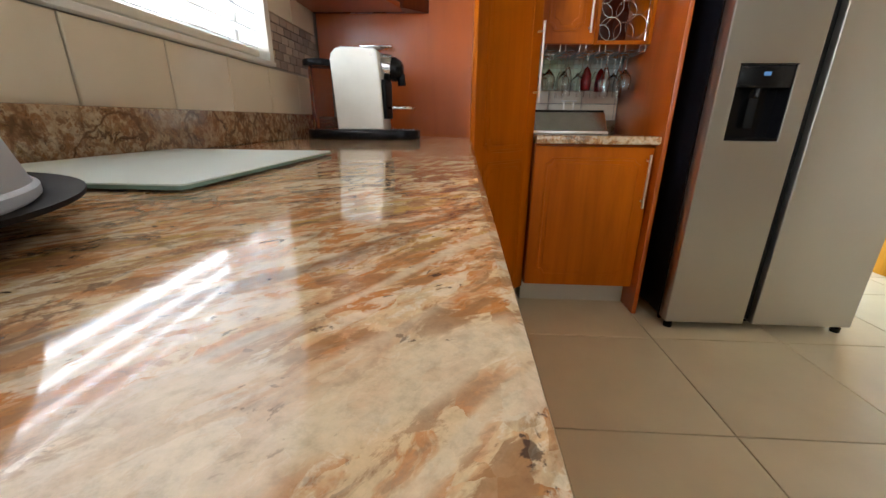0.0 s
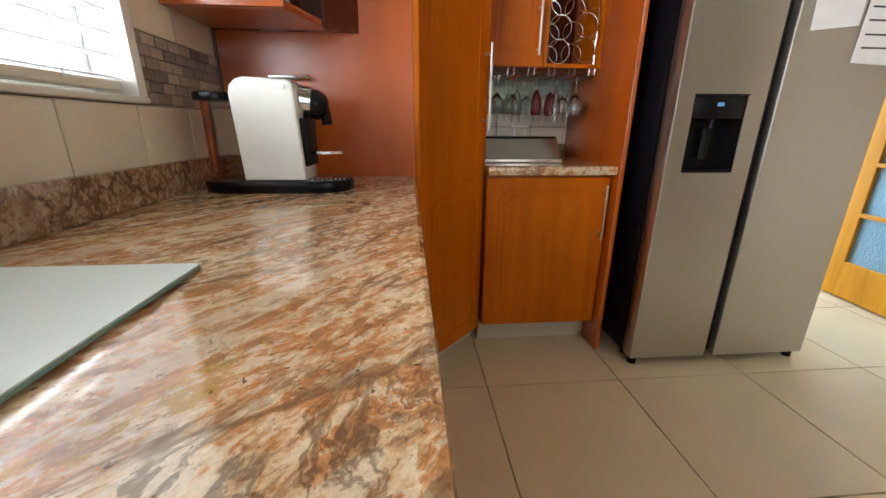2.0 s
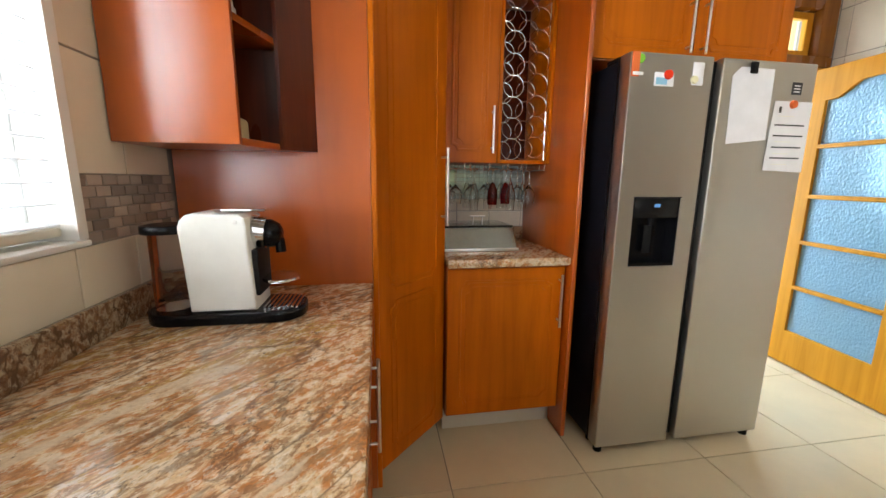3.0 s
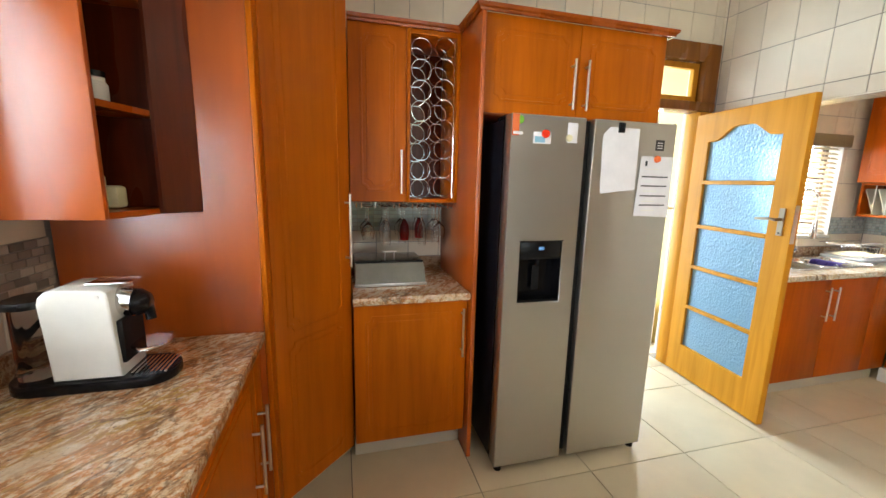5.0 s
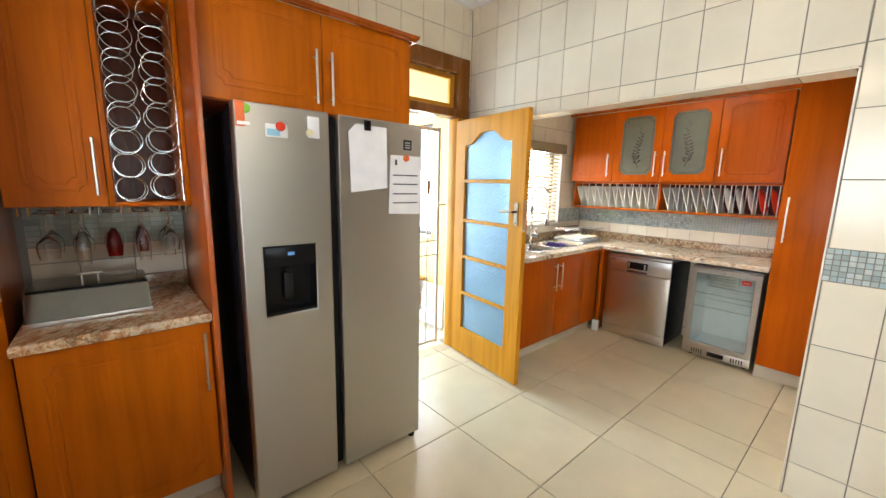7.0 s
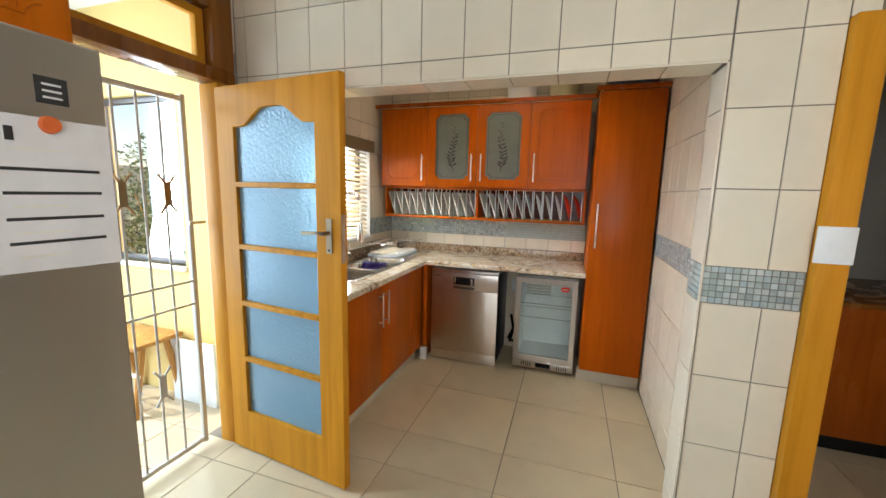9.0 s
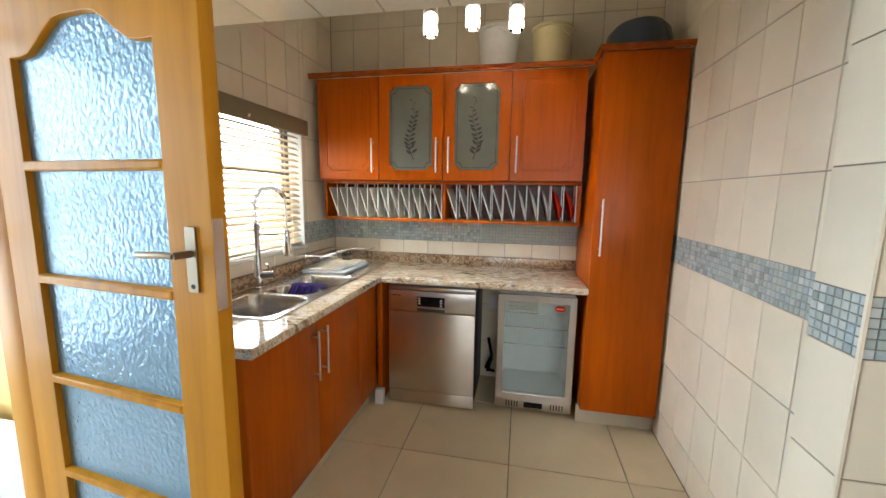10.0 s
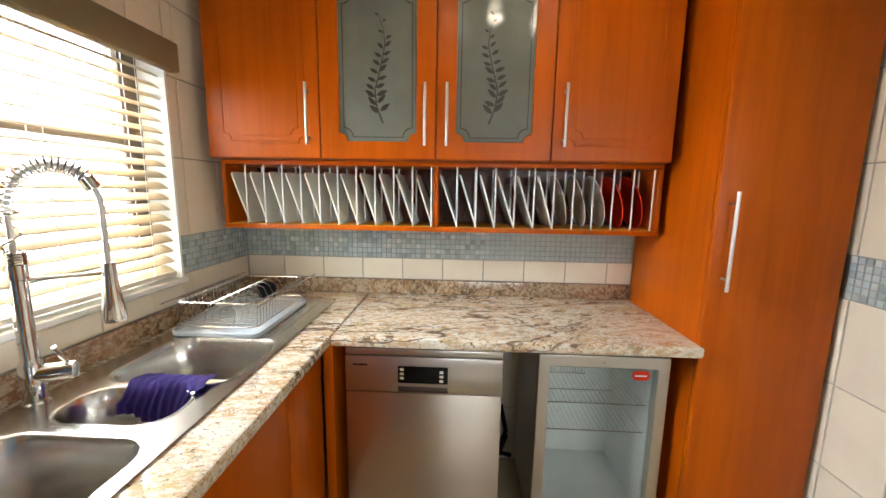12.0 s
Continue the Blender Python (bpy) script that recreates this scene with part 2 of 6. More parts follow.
BLACK = plain("black_plastic", (0.005, 0.005, 0.006), 0.25, Specular_IOR_Level=0.25)
BLACK_MATT = plain("black_matt", (0.005, 0.005, 0.005), 0.6, Specular_IOR_Level=0.25)
FRIDGE_SIDE = plain("fridge_side_black", (0.004, 0.0045, 0.007), 0.35, Specular_IOR_Level=0.25)
CREAM_PLASTIC = plain("cream_gloss_plastic", (0.8, 0.785, 0.72), 0.16)
WHITE_PLASTIC = plain("white_plastic", (0.8, 0.8, 0.79), 0.35)
BUCKET_CREAM = plain("cream_bucket_plastic", (0.68, 0.6, 0.33), 0.4)
BASIN_BLUE = plain("dark_blue_plastic", (0.03, 0.05, 0.08), 0.25)
PAPER = plain("white_paper", (0.78, 0.77, 0.78), 0.8)
INK = plain("black_ink", (0.03, 0.03, 0.03), 0.7)
RED = plain("red_glaze", (0.75, 0.045, 0.015), 0.15)
ORANGE = plain("orange_plastic", (0.7, 0.14, 0.03), 0.4)
GREEN = plain("green_plastic", (0.2, 0.5, 0.04), 0.4)
SKYBLUE = plain("light_blue_print", (0.25, 0.5, 0.65), 0.5)
PALEYELLOW = plain("pale_yellow_plastic", (0.7, 0.65, 0.4), 0.4)
WHITE_CHINA = plain("white_china", (0.85, 0.83, 0.77), 0.12)
GREY_CHINA = plain("stone_grey_china", (0.8, 0.77, 0.67), 0.3)
DARK_CHINA = plain("dark_stoneware", (0.01, 0.008, 0.008), 0.6, Specular_IOR_Level=0.1)
SLAT = plain("cream_blind_slat", (0.74, 0.68, 0.55), 0.45)
PURPLE = plaster("purple_cloth", (0.07, 0.04, 0.24), 0.95)
VALANCE = plain("taupe_valance", (0.23, 0.18, 0.1), 0.5)
GATE_PAINT = plain("cream_gate_paint", (0.68, 0.64, 0.56), 0.4)
BRASS = metal("bronze_plate", (0.35, 0.22, 0.1), 0.4)
TAUPE_FRAME = plain("taupe_window_frame", (0.13, 0.095, 0.065), 0.5)
ALU = metal("window_frame_metal", (0.12, 0.1, 0.09), 0.5)
OLD_WOOD = veneer("old_stool_wood", (0.3, 0.14, 0.03), (0.38, 0.18, 0.045), (0.45, 0.22, 0.06))


def see_through(name, tint, rough, bump=0.0, scale=30, ior=1.45):
    m = Mat(name, tint, rough, IOR=ior)
    m.put("Transmission Weight", 1.0)
    if bump:
        w = m.where((1, 1, 0.85))
        m.bump(m.noise(w, scale, 1.5, 0.4), bump, 0.006)
    return m.m


CLEAR = see_through("clear_glass", (0.97, 0.98, 0.97), 0.0)
DIMPLED = see_through("dimpled_glass", (0.27, 0.44, 0.54), 0.2, 0.6, 75)
DIMPLED.node_tree.nodes["Principled BSDF"].inputs["Specular IOR Level"].default_value = 0.3
DIMPLED.node_tree.nodes["Principled BSDF"].inputs["Transmission Weight"].default_value = 0.5
RED_GLASS = see_through("red_glass", (0.6, 0.01, 0.015), 0.02)
BOARD_GLASS = Mat("frosted_board_glass", (0.66, 0.73, 0.68), 0.3).m
GLASS_EDGE = Mat("green_glass_edge", (0.2, 0.32, 0.27), 0.1).m
SMOKY = plain("frosted_cabinet_glass", (0.27, 0.28, 0.23), 0.07, Transmission_Weight=0.35)
LEAF_PRINT = plain("etched_leaf", (0.035, 0.03, 0.022), 0.3)
FRIDGE_GLASS = see_through("cooler_glass", (0.86, 0.93, 0.92), 0.02)
COOLER_INSIDE = plain("cooler_inside", (0.84, 0.86, 0.84), 0.3)


def glow(name, colour, strength):
    m = Mat(name, colour, 0.4)
    m.put("Emission Color", (*colour, 1))
    m.put("Emission Strength", strength)
    return m.m


BULB = glow("lit_bulb", (1.0, 0.88, 0.68), 6.0)
LED = glow("blue_display", (0.1, 0.25, 0.5), 0.15)


def leaves():
    m = Mat("garden_leaves", rough=0.5)
    tone = m.node("ShaderNodeNewGeometry").outputs["Random Per Island"]
    m.colour(m.ramp(tone, (0.0, (0.03, 0.07, 0.012)), (0.6, (0.08, 0.13, 0.03)), (1.0, (0.14, 0.18, 0.06))))
    return m.m


LEAVES = leaves()
SOIL = plaster("dry_garden_ground", (0.3, 0.24, 0.16), 0.95)

# ---- mesh helpers ----
def box(bm, x0, y0, z0, x1, y1, z1):
    made = bmesh.ops.create_cube(bm, size=1.0)["verts"]
    for v in made:
        v.co = Vector((x0 + (v.co.x + 0.5) * (x1 - x0), y0 + (v.co.y + 0.5) * (y1 - y0), z0 + (v.co.z + 0.5) * (z1 - z0)))
    return made


def slab(x0, y0, z0, x1, y1, z1, bevel=0.002, segments=2):
    bm = bmesh.new()
    box(bm, x0, y0, z0, x1, y1, z1)
    if bevel:
        bmesh.ops.bevel(bm, geom=bm.edges[:], offset=bevel, segments=segments, affect="EDGES", profile=0.5)
    return bm


def boxes(*sizes):
    bm = bmesh.new()
    for s in sizes:
        box(bm, *s)
    return bm


def rod(bm, a, b, r, seg=10, r2=None):
    a, b = Vector(a), Vector(b)
    turn = (b - a).to_track_quat("Z", "Y").to_matrix().to_4x4()
    bmesh.ops.create_cone(bm, cap_ends=True, segments=seg, radius1=r, radius2=r if r2 is None else r2, depth=(b - a).length,
                          matrix=Matrix.Translation((a + b) / 2) @ turn)
    return bm


def rods(r, *pairs, seg=8):
    bm = bmesh.new()
    for a, b in pairs:
        rod(bm, a, b, r, seg)
    return bm


def lathe(profile, centre=(0, 0, 0), seg=28, turn=None):
    """Turns a profile of (radius, height) about an upright axis."""
    bm = bmesh.new()
    m = Matrix.Translation(centre) @ (turn or Matrix())
    rings = []
    for r, z in profile:
        if r < 1e-5:
            rings.append([bm.verts.new(m @ Vector((0, 0, z)))])
        else:
            rings.append([bm.verts.new(m @ Vector((r * math.cos(2 * math.pi * k / seg), r * math.sin(2 * math.pi * k / seg), z))) for k in range(seg)])
    for p, q in zip(rings, rings[1:]):
        for k in range(seg):
            n = (k + 1) % seg
            if len(p) == 1 and len(q) > 1:
                bm.faces.new((p[0], q[k], q[n]))
            elif len(q) == 1 and len(p) > 1:
                bm.faces.new((p[k], p[n], q[0]))
            elif len(p) > 1:
                bm.faces.new((p[k], p[n], q[n], q[k]))
    bmesh.ops.recalc_face_normals(bm, faces=bm.faces[:])
    return bm


def tube(points, r, seg=8, closed=False, bm=None):
    """A round wire along a line of points."""
    bm = bm or bmesh.new()
    pts = [Vector(p) for p in points]
    count, rings, side = len(pts), [], None
    for i, p in enumerate(pts):
        a = pts[i - 1] if i or closed else p
        b = pts[(i + 1) % count] if i < count - 1 or closed else p
        d = (b - a).normalized()
        if side is None:
            side = d.orthogonal().normalized()
        side = (side - d * side.dot(d)).normalized()
        up = d.cross(side)
        rings.append([bm.verts.new(p + r * (math.cos(2 * math.pi * k / seg) * side + math.sin(2 * math.pi * k / seg) * up)) for k in range(seg)])
    for i in range(count if closed else count - 1):
        p, q = rings[i], rings[(i + 1) % count]
        for k in range(seg):
            bm.faces.new((p[k], p[(k + 1) % seg], q[(k + 1) % seg], q[k]))
    if not closed:
        bm.faces.new(rings[0][::-1])
        bm.faces.new(rings[-1])
    return bm


def sheet(outline, holes=(), thick=0.01, bevel=0.0, m=None):
    """A flat plate cut to an outline, with holes, lying in its own xy plane and then set by m."""
    data = bpy.data.curves.new("cut", "CURVE")
    data.dimensions, data.fill_mode, data.extrude = "2D", "BOTH", max(thick / 2 - bevel, 0.0)
    data.bevel_depth, data.bevel_resolution, data.offset = bevel, 1, -bevel
    for loop in (outline, *holes):
        sp = data.splines.new("POLY")
        sp.points.add(len(loop) - 1)
        for p, (u, v) in zip(sp.points, loop):
            p.co = (u, v, 0, 1)
        sp.use_cyclic_u = True
    ob = bpy.data.objects.new("cut", data)
    mesh = bpy.data.meshes.new_from_object(ob)
    bm = bmesh.new()
    bm.from_mesh(mesh)
    bpy.data.objects.remove(ob)
    bpy.data.curves.remove(data)
    bpy.data.meshes.remove(mesh)
    if m:
        bm.transform(m)
    return bm


def rounded(u0, v0, u1, v1, r, n=6):
    pts = []
    for cu, cv, a in ((u1 - r, v1 - r, 0), (u0 + r, v1 - r, 90), (u0 + r, v0 + r, 180), (u1 - r, v0 + r, 270)):
        pts += [(cu + r * math.cos(radians(a + 90 * k / n)), cv + r * math.sin(radians(a + 90 * k / n))) for k in range(n + 1)]
    return pts


def notched(u0, v0, u1, v1, r, n=5):
    """A rectangle with its corners scooped inward."""
    pts = []
    for cu, cv, a in ((u1, v1, 270), (u0, v1, 360), (u0, v0, 90), (u1, v0, 180)):
        pts += [(cu + r * math.cos(radians(a - 90 * k / n)), cv + r * math.sin(radians(a - 90 * k / n))) for k in range(n + 1)]
    return pts


def upright(origin, along):
    """The pose of a plate that stands: its x runs along, its y runs up."""
    a = Vector((along[0], along[1], 0)).normalized()
    n = a.cross(Vector((0, 0, 1)))
    return Matrix(((a.x, 0, n.x, origin[0]), (a.y, 0, n.y, origin[1]), (0, 1, 0, origin[2]), (0, 0, 0, 1)))


BASES = {}


def thing(name, base, label, category, group="", kind=""):
    ob = new(name)
    ob.location = base
    ob.empty_display_size = 0.1
    BASES[ob.name] = Matrix.Translation(base)
    return tagged(ob, label, category, group, kind)


def mesh_of(bm, material, smooth=35):
    mesh = bpy.data.meshes.new("mesh")
    bm.to_mesh(mesh)
    bm.free()
    mesh.materials.append(material)
    if smooth:
        mesh.shade_smooth()
        mesh.set_sharp_from_angle(angle=radians(smooth))
    return mesh


def part(name, bm, material, parent=None, label="", smooth=35):
    ob = new(name, mesh_of(bm, material, smooth))
    if parent:
        ob.parent = parent
        if parent.name in BASES:
            ob.matrix_parent_inverse = BASES[parent.name].inverted()
    return tagged(ob, label)


def single(name, bm, material, label, category, group="", kind="", smooth=35):
    return tagged(part(name, bm, material, None, "", smooth), label, category, group, kind)


def bar_handle(parent, a, b, out, r=0.006, stand=0.032):
    """A bar pull from a to b on two short posts; out is the way it stands off."""
    a, b, out = Vector(a), Vector(b), Vector(out).normalized() * stand
    d = (b - a) * 0.12
    bm = rods(r, (a + out, b + out), seg=12)
    rod(bm, a + d, a + d + out, r * 0.8, 8)
    rod(bm, b - d, b - d + out, r * 0.8, 8)
    return part("handle", bm, NICKEL, parent, "satin nickel bar handle")


def panel_door(parent, origin, along, w, h, pull=None, thick=0.02, material=CHERRY, split=None, inset=0.055):
    """A cabinet door with a raised panel; origin is its lower corner on the front face; along points to its right as seen from the front."""
    m = upright(origin, along)
    door = part("door", sheet(rounded(0, 0, w, h, 0.003, 2), (), thick, 0.003, m @ Matrix.Translation((0, 0, -thick / 2))), material, parent)
    fields = [(inset, inset, w - inset, h - inset)] if split is None else [(inset, inset, w - inset, split - 0.02), (inset, split + 0.02, w - inset, h - inset)]
    for u0, v0, u1, v1 in fields:
        groove = notched(u0, v0, u1, v1, 0.03)
        inner = notched(u0 + 0.012, v0 + 0.012, u1 - 0.012, v1 - 0.012, 0.03)
        part("moulding", sheet(groove, (inner,), 0.006, 0.0025, m @ Matrix.Translation((0, 0, 0.0))), material, door)
        part("panel", sheet(notched(u0 + 0.03, v0 + 0.03, u1 - 0.03, v1 - 0.03, 0.03), (), 0.006, 0.0028, m @ Matrix.Translation((0, 0, -0.0005))), material, door)
    if pull:
        u, v0, v1 = pull
        n = m.to_3x3() @ Vector((0, 0, 1))
        bar_handle(door, m @ Vector((u, v0, 0)), m @ Vector((u, v1, 0)), n)
    return door


PIECE_MESHES = {}


def piece_mesh(w, h, d, bevel, material):
    key = (round(w, 3), round(h, 3), d, material.name)
    if key not in PIECE_MESHES:
        bm = bmesh.new()
        a, b = w / 2, h / 2
        rim = [bm.verts.new(p) for p in ((-a, -b, -d), (a, -b, -d), (a, b, -d), (-a, b, -d))]
        mid = [bm.verts.new(p) for p in ((-a, -b, -bevel), (a, -b, -bevel), (a, b, -bevel), (-a, b, -bevel))]
        top = [bm.verts.new((x * (a - bevel) / a, y * (b - bevel) / b, 0)) for x, y, _ in (v.co for v in mid)]
        for p, q in ((rim, mid), (mid, top)):
            for k in range(4):
                bm.faces.new((p[k], p[(k + 1) % 4], q[(k + 1) % 4], q[k]))
        bm.faces.new(top)
        PIECE_MESHES[key] = mesh_of(bm, material, 0)
    return PIECE_MESHES[key]


def pieces(parent, name, basis, rects, material, joint, depth=0.006, bevel=0.0015, limit=300):
    """Lays pieces as objects of their own on a plane given by basis (its z points out of the wall); past the limit, as one joined part."""
    rest = bmesh.new()
    for n, (u0, v0, u1, v1) in enumerate(rects):
        w, h = u1 - u0 - joint, v1 - v0 - joint
        if w < 0.008 or h < 0.008:
            continue
        m = basis @ Matrix.Translation(((u0 + u1) / 2, (v0 + v1) / 2, 0))
        mesh = piece_mesh(w, h, depth, bevel, material)
        if n < limit:
            ob = new(name, mesh)
            ob.parent = parent
            ob.matrix_parent_inverse = BASES.get(parent.name, Matrix()).inverted()
            ob.matrix_basis = m
        else:
            piece = bmesh.new()
            piece.from_mesh(mesh)
            piece.transform(m)
            tmp = bpy.data.meshes.new("tmp")
            piece.to_mesh(tmp)
            rest.from_mesh(tmp)
            piece.free()
            bpy.data.meshes.remove(tmp)
    if len(rest.verts):
        tagged(part(name + "_field", rest, material, parent, "", 0), kind="stuff")
    else:
        rest.free()


def cut_grid(us, vs, areas):
    """Cells of a grid, cut to the rectangles in areas."""
    out = []
    for a0, b0, a1, b1 in areas:
        for u0, u1 in zip(us, us[1:]):
            for v0, v1 in zip(vs, vs[1:]):
                p, q, r, s = max(u0, a0), max(v0, b0), min(u1, a1), min(v1, b1)
                if r - p > 0.012 and s - q > 0.012:
                    out.append((p, q, r, s))
    return out


def steps(start, pitch, count):
    return [start + pitch * k for k in range(count + 1)]

# ---- structure ----
PITCH = 0.604
TOP = 2.9
ROWS_Z = [-0.125, 0.178, 0.48, 0.782, 1.085]
ROWS_HIGH = [1.232, 1.53, 1.822, 2.08, 2.38, 2.68, 2.98]
floor = single("floor", slab(-0.25, -1.85, -0.12, 5.75, 4.36, -0.005, 0), GROUT, "polished beige porcelain tile floor with thin brown joints", "floor", kind="structure")
porch_floor = single("porch_floor", slab(1.2, 4.36, -0.16, 3.95, 6.4, -0.045, 0), GROUT, "tan tiled porch floor beyond the back door", "floor", kind="structure")
ground = single("ground", slab(-60, -60, -0.5, 60, 60, -0.2, 0), SOIL, "dry sandy garden ground around the house", "ground", kind="structure")

wall_west = single("wall_west", boxes((-0.25, -1.85, 0, -0.005, 0.7, TOP), (-0.25, 2.8, 0, -0.005, 4.36, TOP), (-0.25, 0.7, 0, -0.005, 2.8, 1.125), (-0.25, 0.7, 2.1, -0.005, 2.8, TOP)),
                   PALE_GROUT, "cream tiled wall with a window above the counter", "wall", kind="structure")
wall_north = single("wall_north", boxes((-0.005, 4.135, 0, 2.56, 4.36, TOP), (2.56, 4.135, 2.49, 3.575, 4.36, TOP), (3.575, 4.135, 0, 4.2, 4.36, TOP), (4.2, 4.135, 0, 5.06, 4.36, 1.068),
                                        (4.2, 4.135, 1.925, 5.06, 4.36, TOP), (5.06, 4.135, 0, 5.75, 4.36, TOP)), PALE_GROUT, "cream tiled wall with the back door and scullery window", "wall", kind="structure")
wall_partition = single("wall_partition", boxes((3.61, -1.85, 0, 3.775, 0.52, TOP), (3.61, 0.52, 2.1, 3.775, 1.52, TOP), (3.61, 1.52, 0, 3.775, 1.845, TOP), (3.61, 1.845, 1.99, 3.775, 4.135, TOP)),
                        GROUT, "cream tiled wall and beam over the scullery opening", "wall", kind="structure")
wall_scullery_south = single("wall_scullery_south", boxes((3.775, 1.6, 0, 5.75, 1.755, TOP)), PALE_GROUT, "cream tiled scullery wall with a mosaic band", "wall", kind="structure")
wall_east = single("wall_east", boxes((5.525, -0.6, 0, 5.75, 1.6, TOP), (5.525, 1.755, 0, 5.75, 4.135, TOP)), PALE_GROUT, "cream tiled end wall of the scullery", "wall", kind="structure")
# unseen south wall, its opening assumed so that the fill lamp can enter
single("wall_south", boxes((-0.005, -1.85, 0, 0.95, -1.6, TOP), (2.85, -1.85, 0, 3.61, -1.6, TOP), (0.95, -1.85, 0, 2.85, -1.6, 1.0), (0.95, -1.85, 2.2, 2.85, -1.6, TOP)), CREAM_PAINT,
       "unseen cream painted wall with an assumed wide window", "wall", kind="structure")
single("wall_passage", boxes((3.775, -0.6, 0, 5.525, -0.45, TOP)), CREAM_PAINT, "plain cream passage wall", "wall", kind="structure")
single("ceiling", boxes((-0.25, -1.85, TOP + 0.06, 5.75, 4.36, TOP + 0.2)), WHITE_PAINT, "plain white painted ceiling", "ceiling", kind="structure")
single("ceiling_soffit", boxes((-0.25, -1.85, TOP, 5.75, -1.6, TOP + 0.06), (-0.25, 4.135, TOP, 5.75, 4.36, TOP + 0.06), (-0.25, -1.6, TOP, -0.005, 4.135, TOP + 0.06), (5.525, -1.6, TOP, 5.75, 4.135, TOP + 0.06),
                              (3.61, -1.6, TOP, 3.775, 4.135, TOP + 0.06)), WHITE_PAINT, "white plaster band along the wall tops", "ceiling", kind="structure")


def cornice(name, a, b, inward):
    """A coved strip along the top of a wall, from a to b."""
    d = (Vector((*b, 0)) - Vector((*a, 0)))
    n = Vector((*inward, 0))
    bm = bmesh.new()
    prof = [(0.0, -0.075), (0.012, -0.075), (0.018, -0.05), (0.035, -0.026), (0.06, -0.012), (0.075, -0.012), (0.075, 0.0), (0.0, 0.0)]
    ends = []
    for p in (Vector((*a, TOP + 0.058)), Vector((*a, TOP + 0.058)) + d):
        ends.append([bm.verts.new(p + n * u + Vector((0, 0, v))) for u, v in prof])
    for k in range(len(prof)):
        bm.faces.new((ends[0][k], ends[0][(k + 1) % 8], ends[1][(k + 1) % 8], ends[1][k]))
    bm.faces.new(ends[0])
    bm.faces.new(ends[1][::-1])
    bmesh.ops.recalc_face_normals(bm, faces=bm.faces[:])
    single(name, bm, WHITE_PAINT, "white coved plaster cornice", "cornice", kind="structure")


cornice("cornice_north", (0.0, 4.13), (3.605, 4.13), (0, -1))
cornice("cornice_partition", (3.605, -1.6), (3.605, 4.05), (-1, 0))
cornice("cornice_scullery", (5.52, 1.76), (5.52, 4.13), (-1, 0))

# corner bead of the scullery opening
bead = bmesh.new()
box(bead, 3.602, 1.846, 0, 3.611, 1.853, 1.985)
box(bead, 3.602, 1.853, 1.982, 3.611, 4.13, 1.99)
single("trim_opening", bead, WALL_TILE, "thin white edge trim along the tiled opening", "trim", kind="structure")

# doorway to the passage, with its stained frame
frame_p = thing("door_frame_1", (3.6, 1.0, 0), "varnished wooden door frame beside the tiled pier", "door frame", kind="structure")
part("jamb", slab(3.565, 1.425, 0, 3.79, 1.518, 2.1, 0.004), PINE, frame_p)
part("jamb", slab(3.565, 0.525, 0, 3.79, 0.6, 2.1, 0.004), PINE, frame_p)
part("head", slab(3.565, 0.602, 2.02, 3.79, 1.423, 2.1, 0.004), PINE, frame_p)
switch = thing("light_switch", (3.56, 1.47, 1.34), "white square light switch plate on the door frame", "switch")
part("plate", slab(3.552, 1.425, 1.277, 3.5645, 1.535, 1.407, 0.003), WHITE_PLASTIC, switch)
part("rocker", slab(3.549, 1.465, 1.32, 3.5525, 1.495, 1.365, 0.001), WHITE_PLASTIC, switch)
single("door_stop", slab(3.555, 1.462, 0.0, 3.604, 1.528, 0.07, 0.006), BLACK_MATT, "small dark rubber door stop at the frame's foot", "door stop")
cup = thing("passage_cabinet", (4.9, 0.6, 0), "dark red wooden cabinet standing in the dim passage", "cabinet")
part("body", slab(4.62, 0.1, 0.1, 5.5, 1.1, 0.9, 0.004), CHERRY_EDGE, cup)
part("top", slab(4.6, 0.08, 0.902, 5.52, 1.12, 0.93, 0.004), TEAK, cup)
part("plinth", slab(4.66, 0.12, 0.0, 5.5, 1.08, 0.098, 0.002), BLACK_MATT, cup)


# ---- windows ----
def window(name, label, frame_boxes, panes, pane_at, axis):
    w = thing(name, frame_boxes[0][:3], label, "window", kind="structure")
    for b in frame_boxes:
        part("frame", slab(*b, 0.003), {"window_2": TAUPE_FRAME, "window_3": ALU}.get(name, WHITE_PLASTIC), w)
    for p in panes:
        g = part("pane", slab(*p, 0), CLEAR, w)
        g.visible_shadow = False
    return w


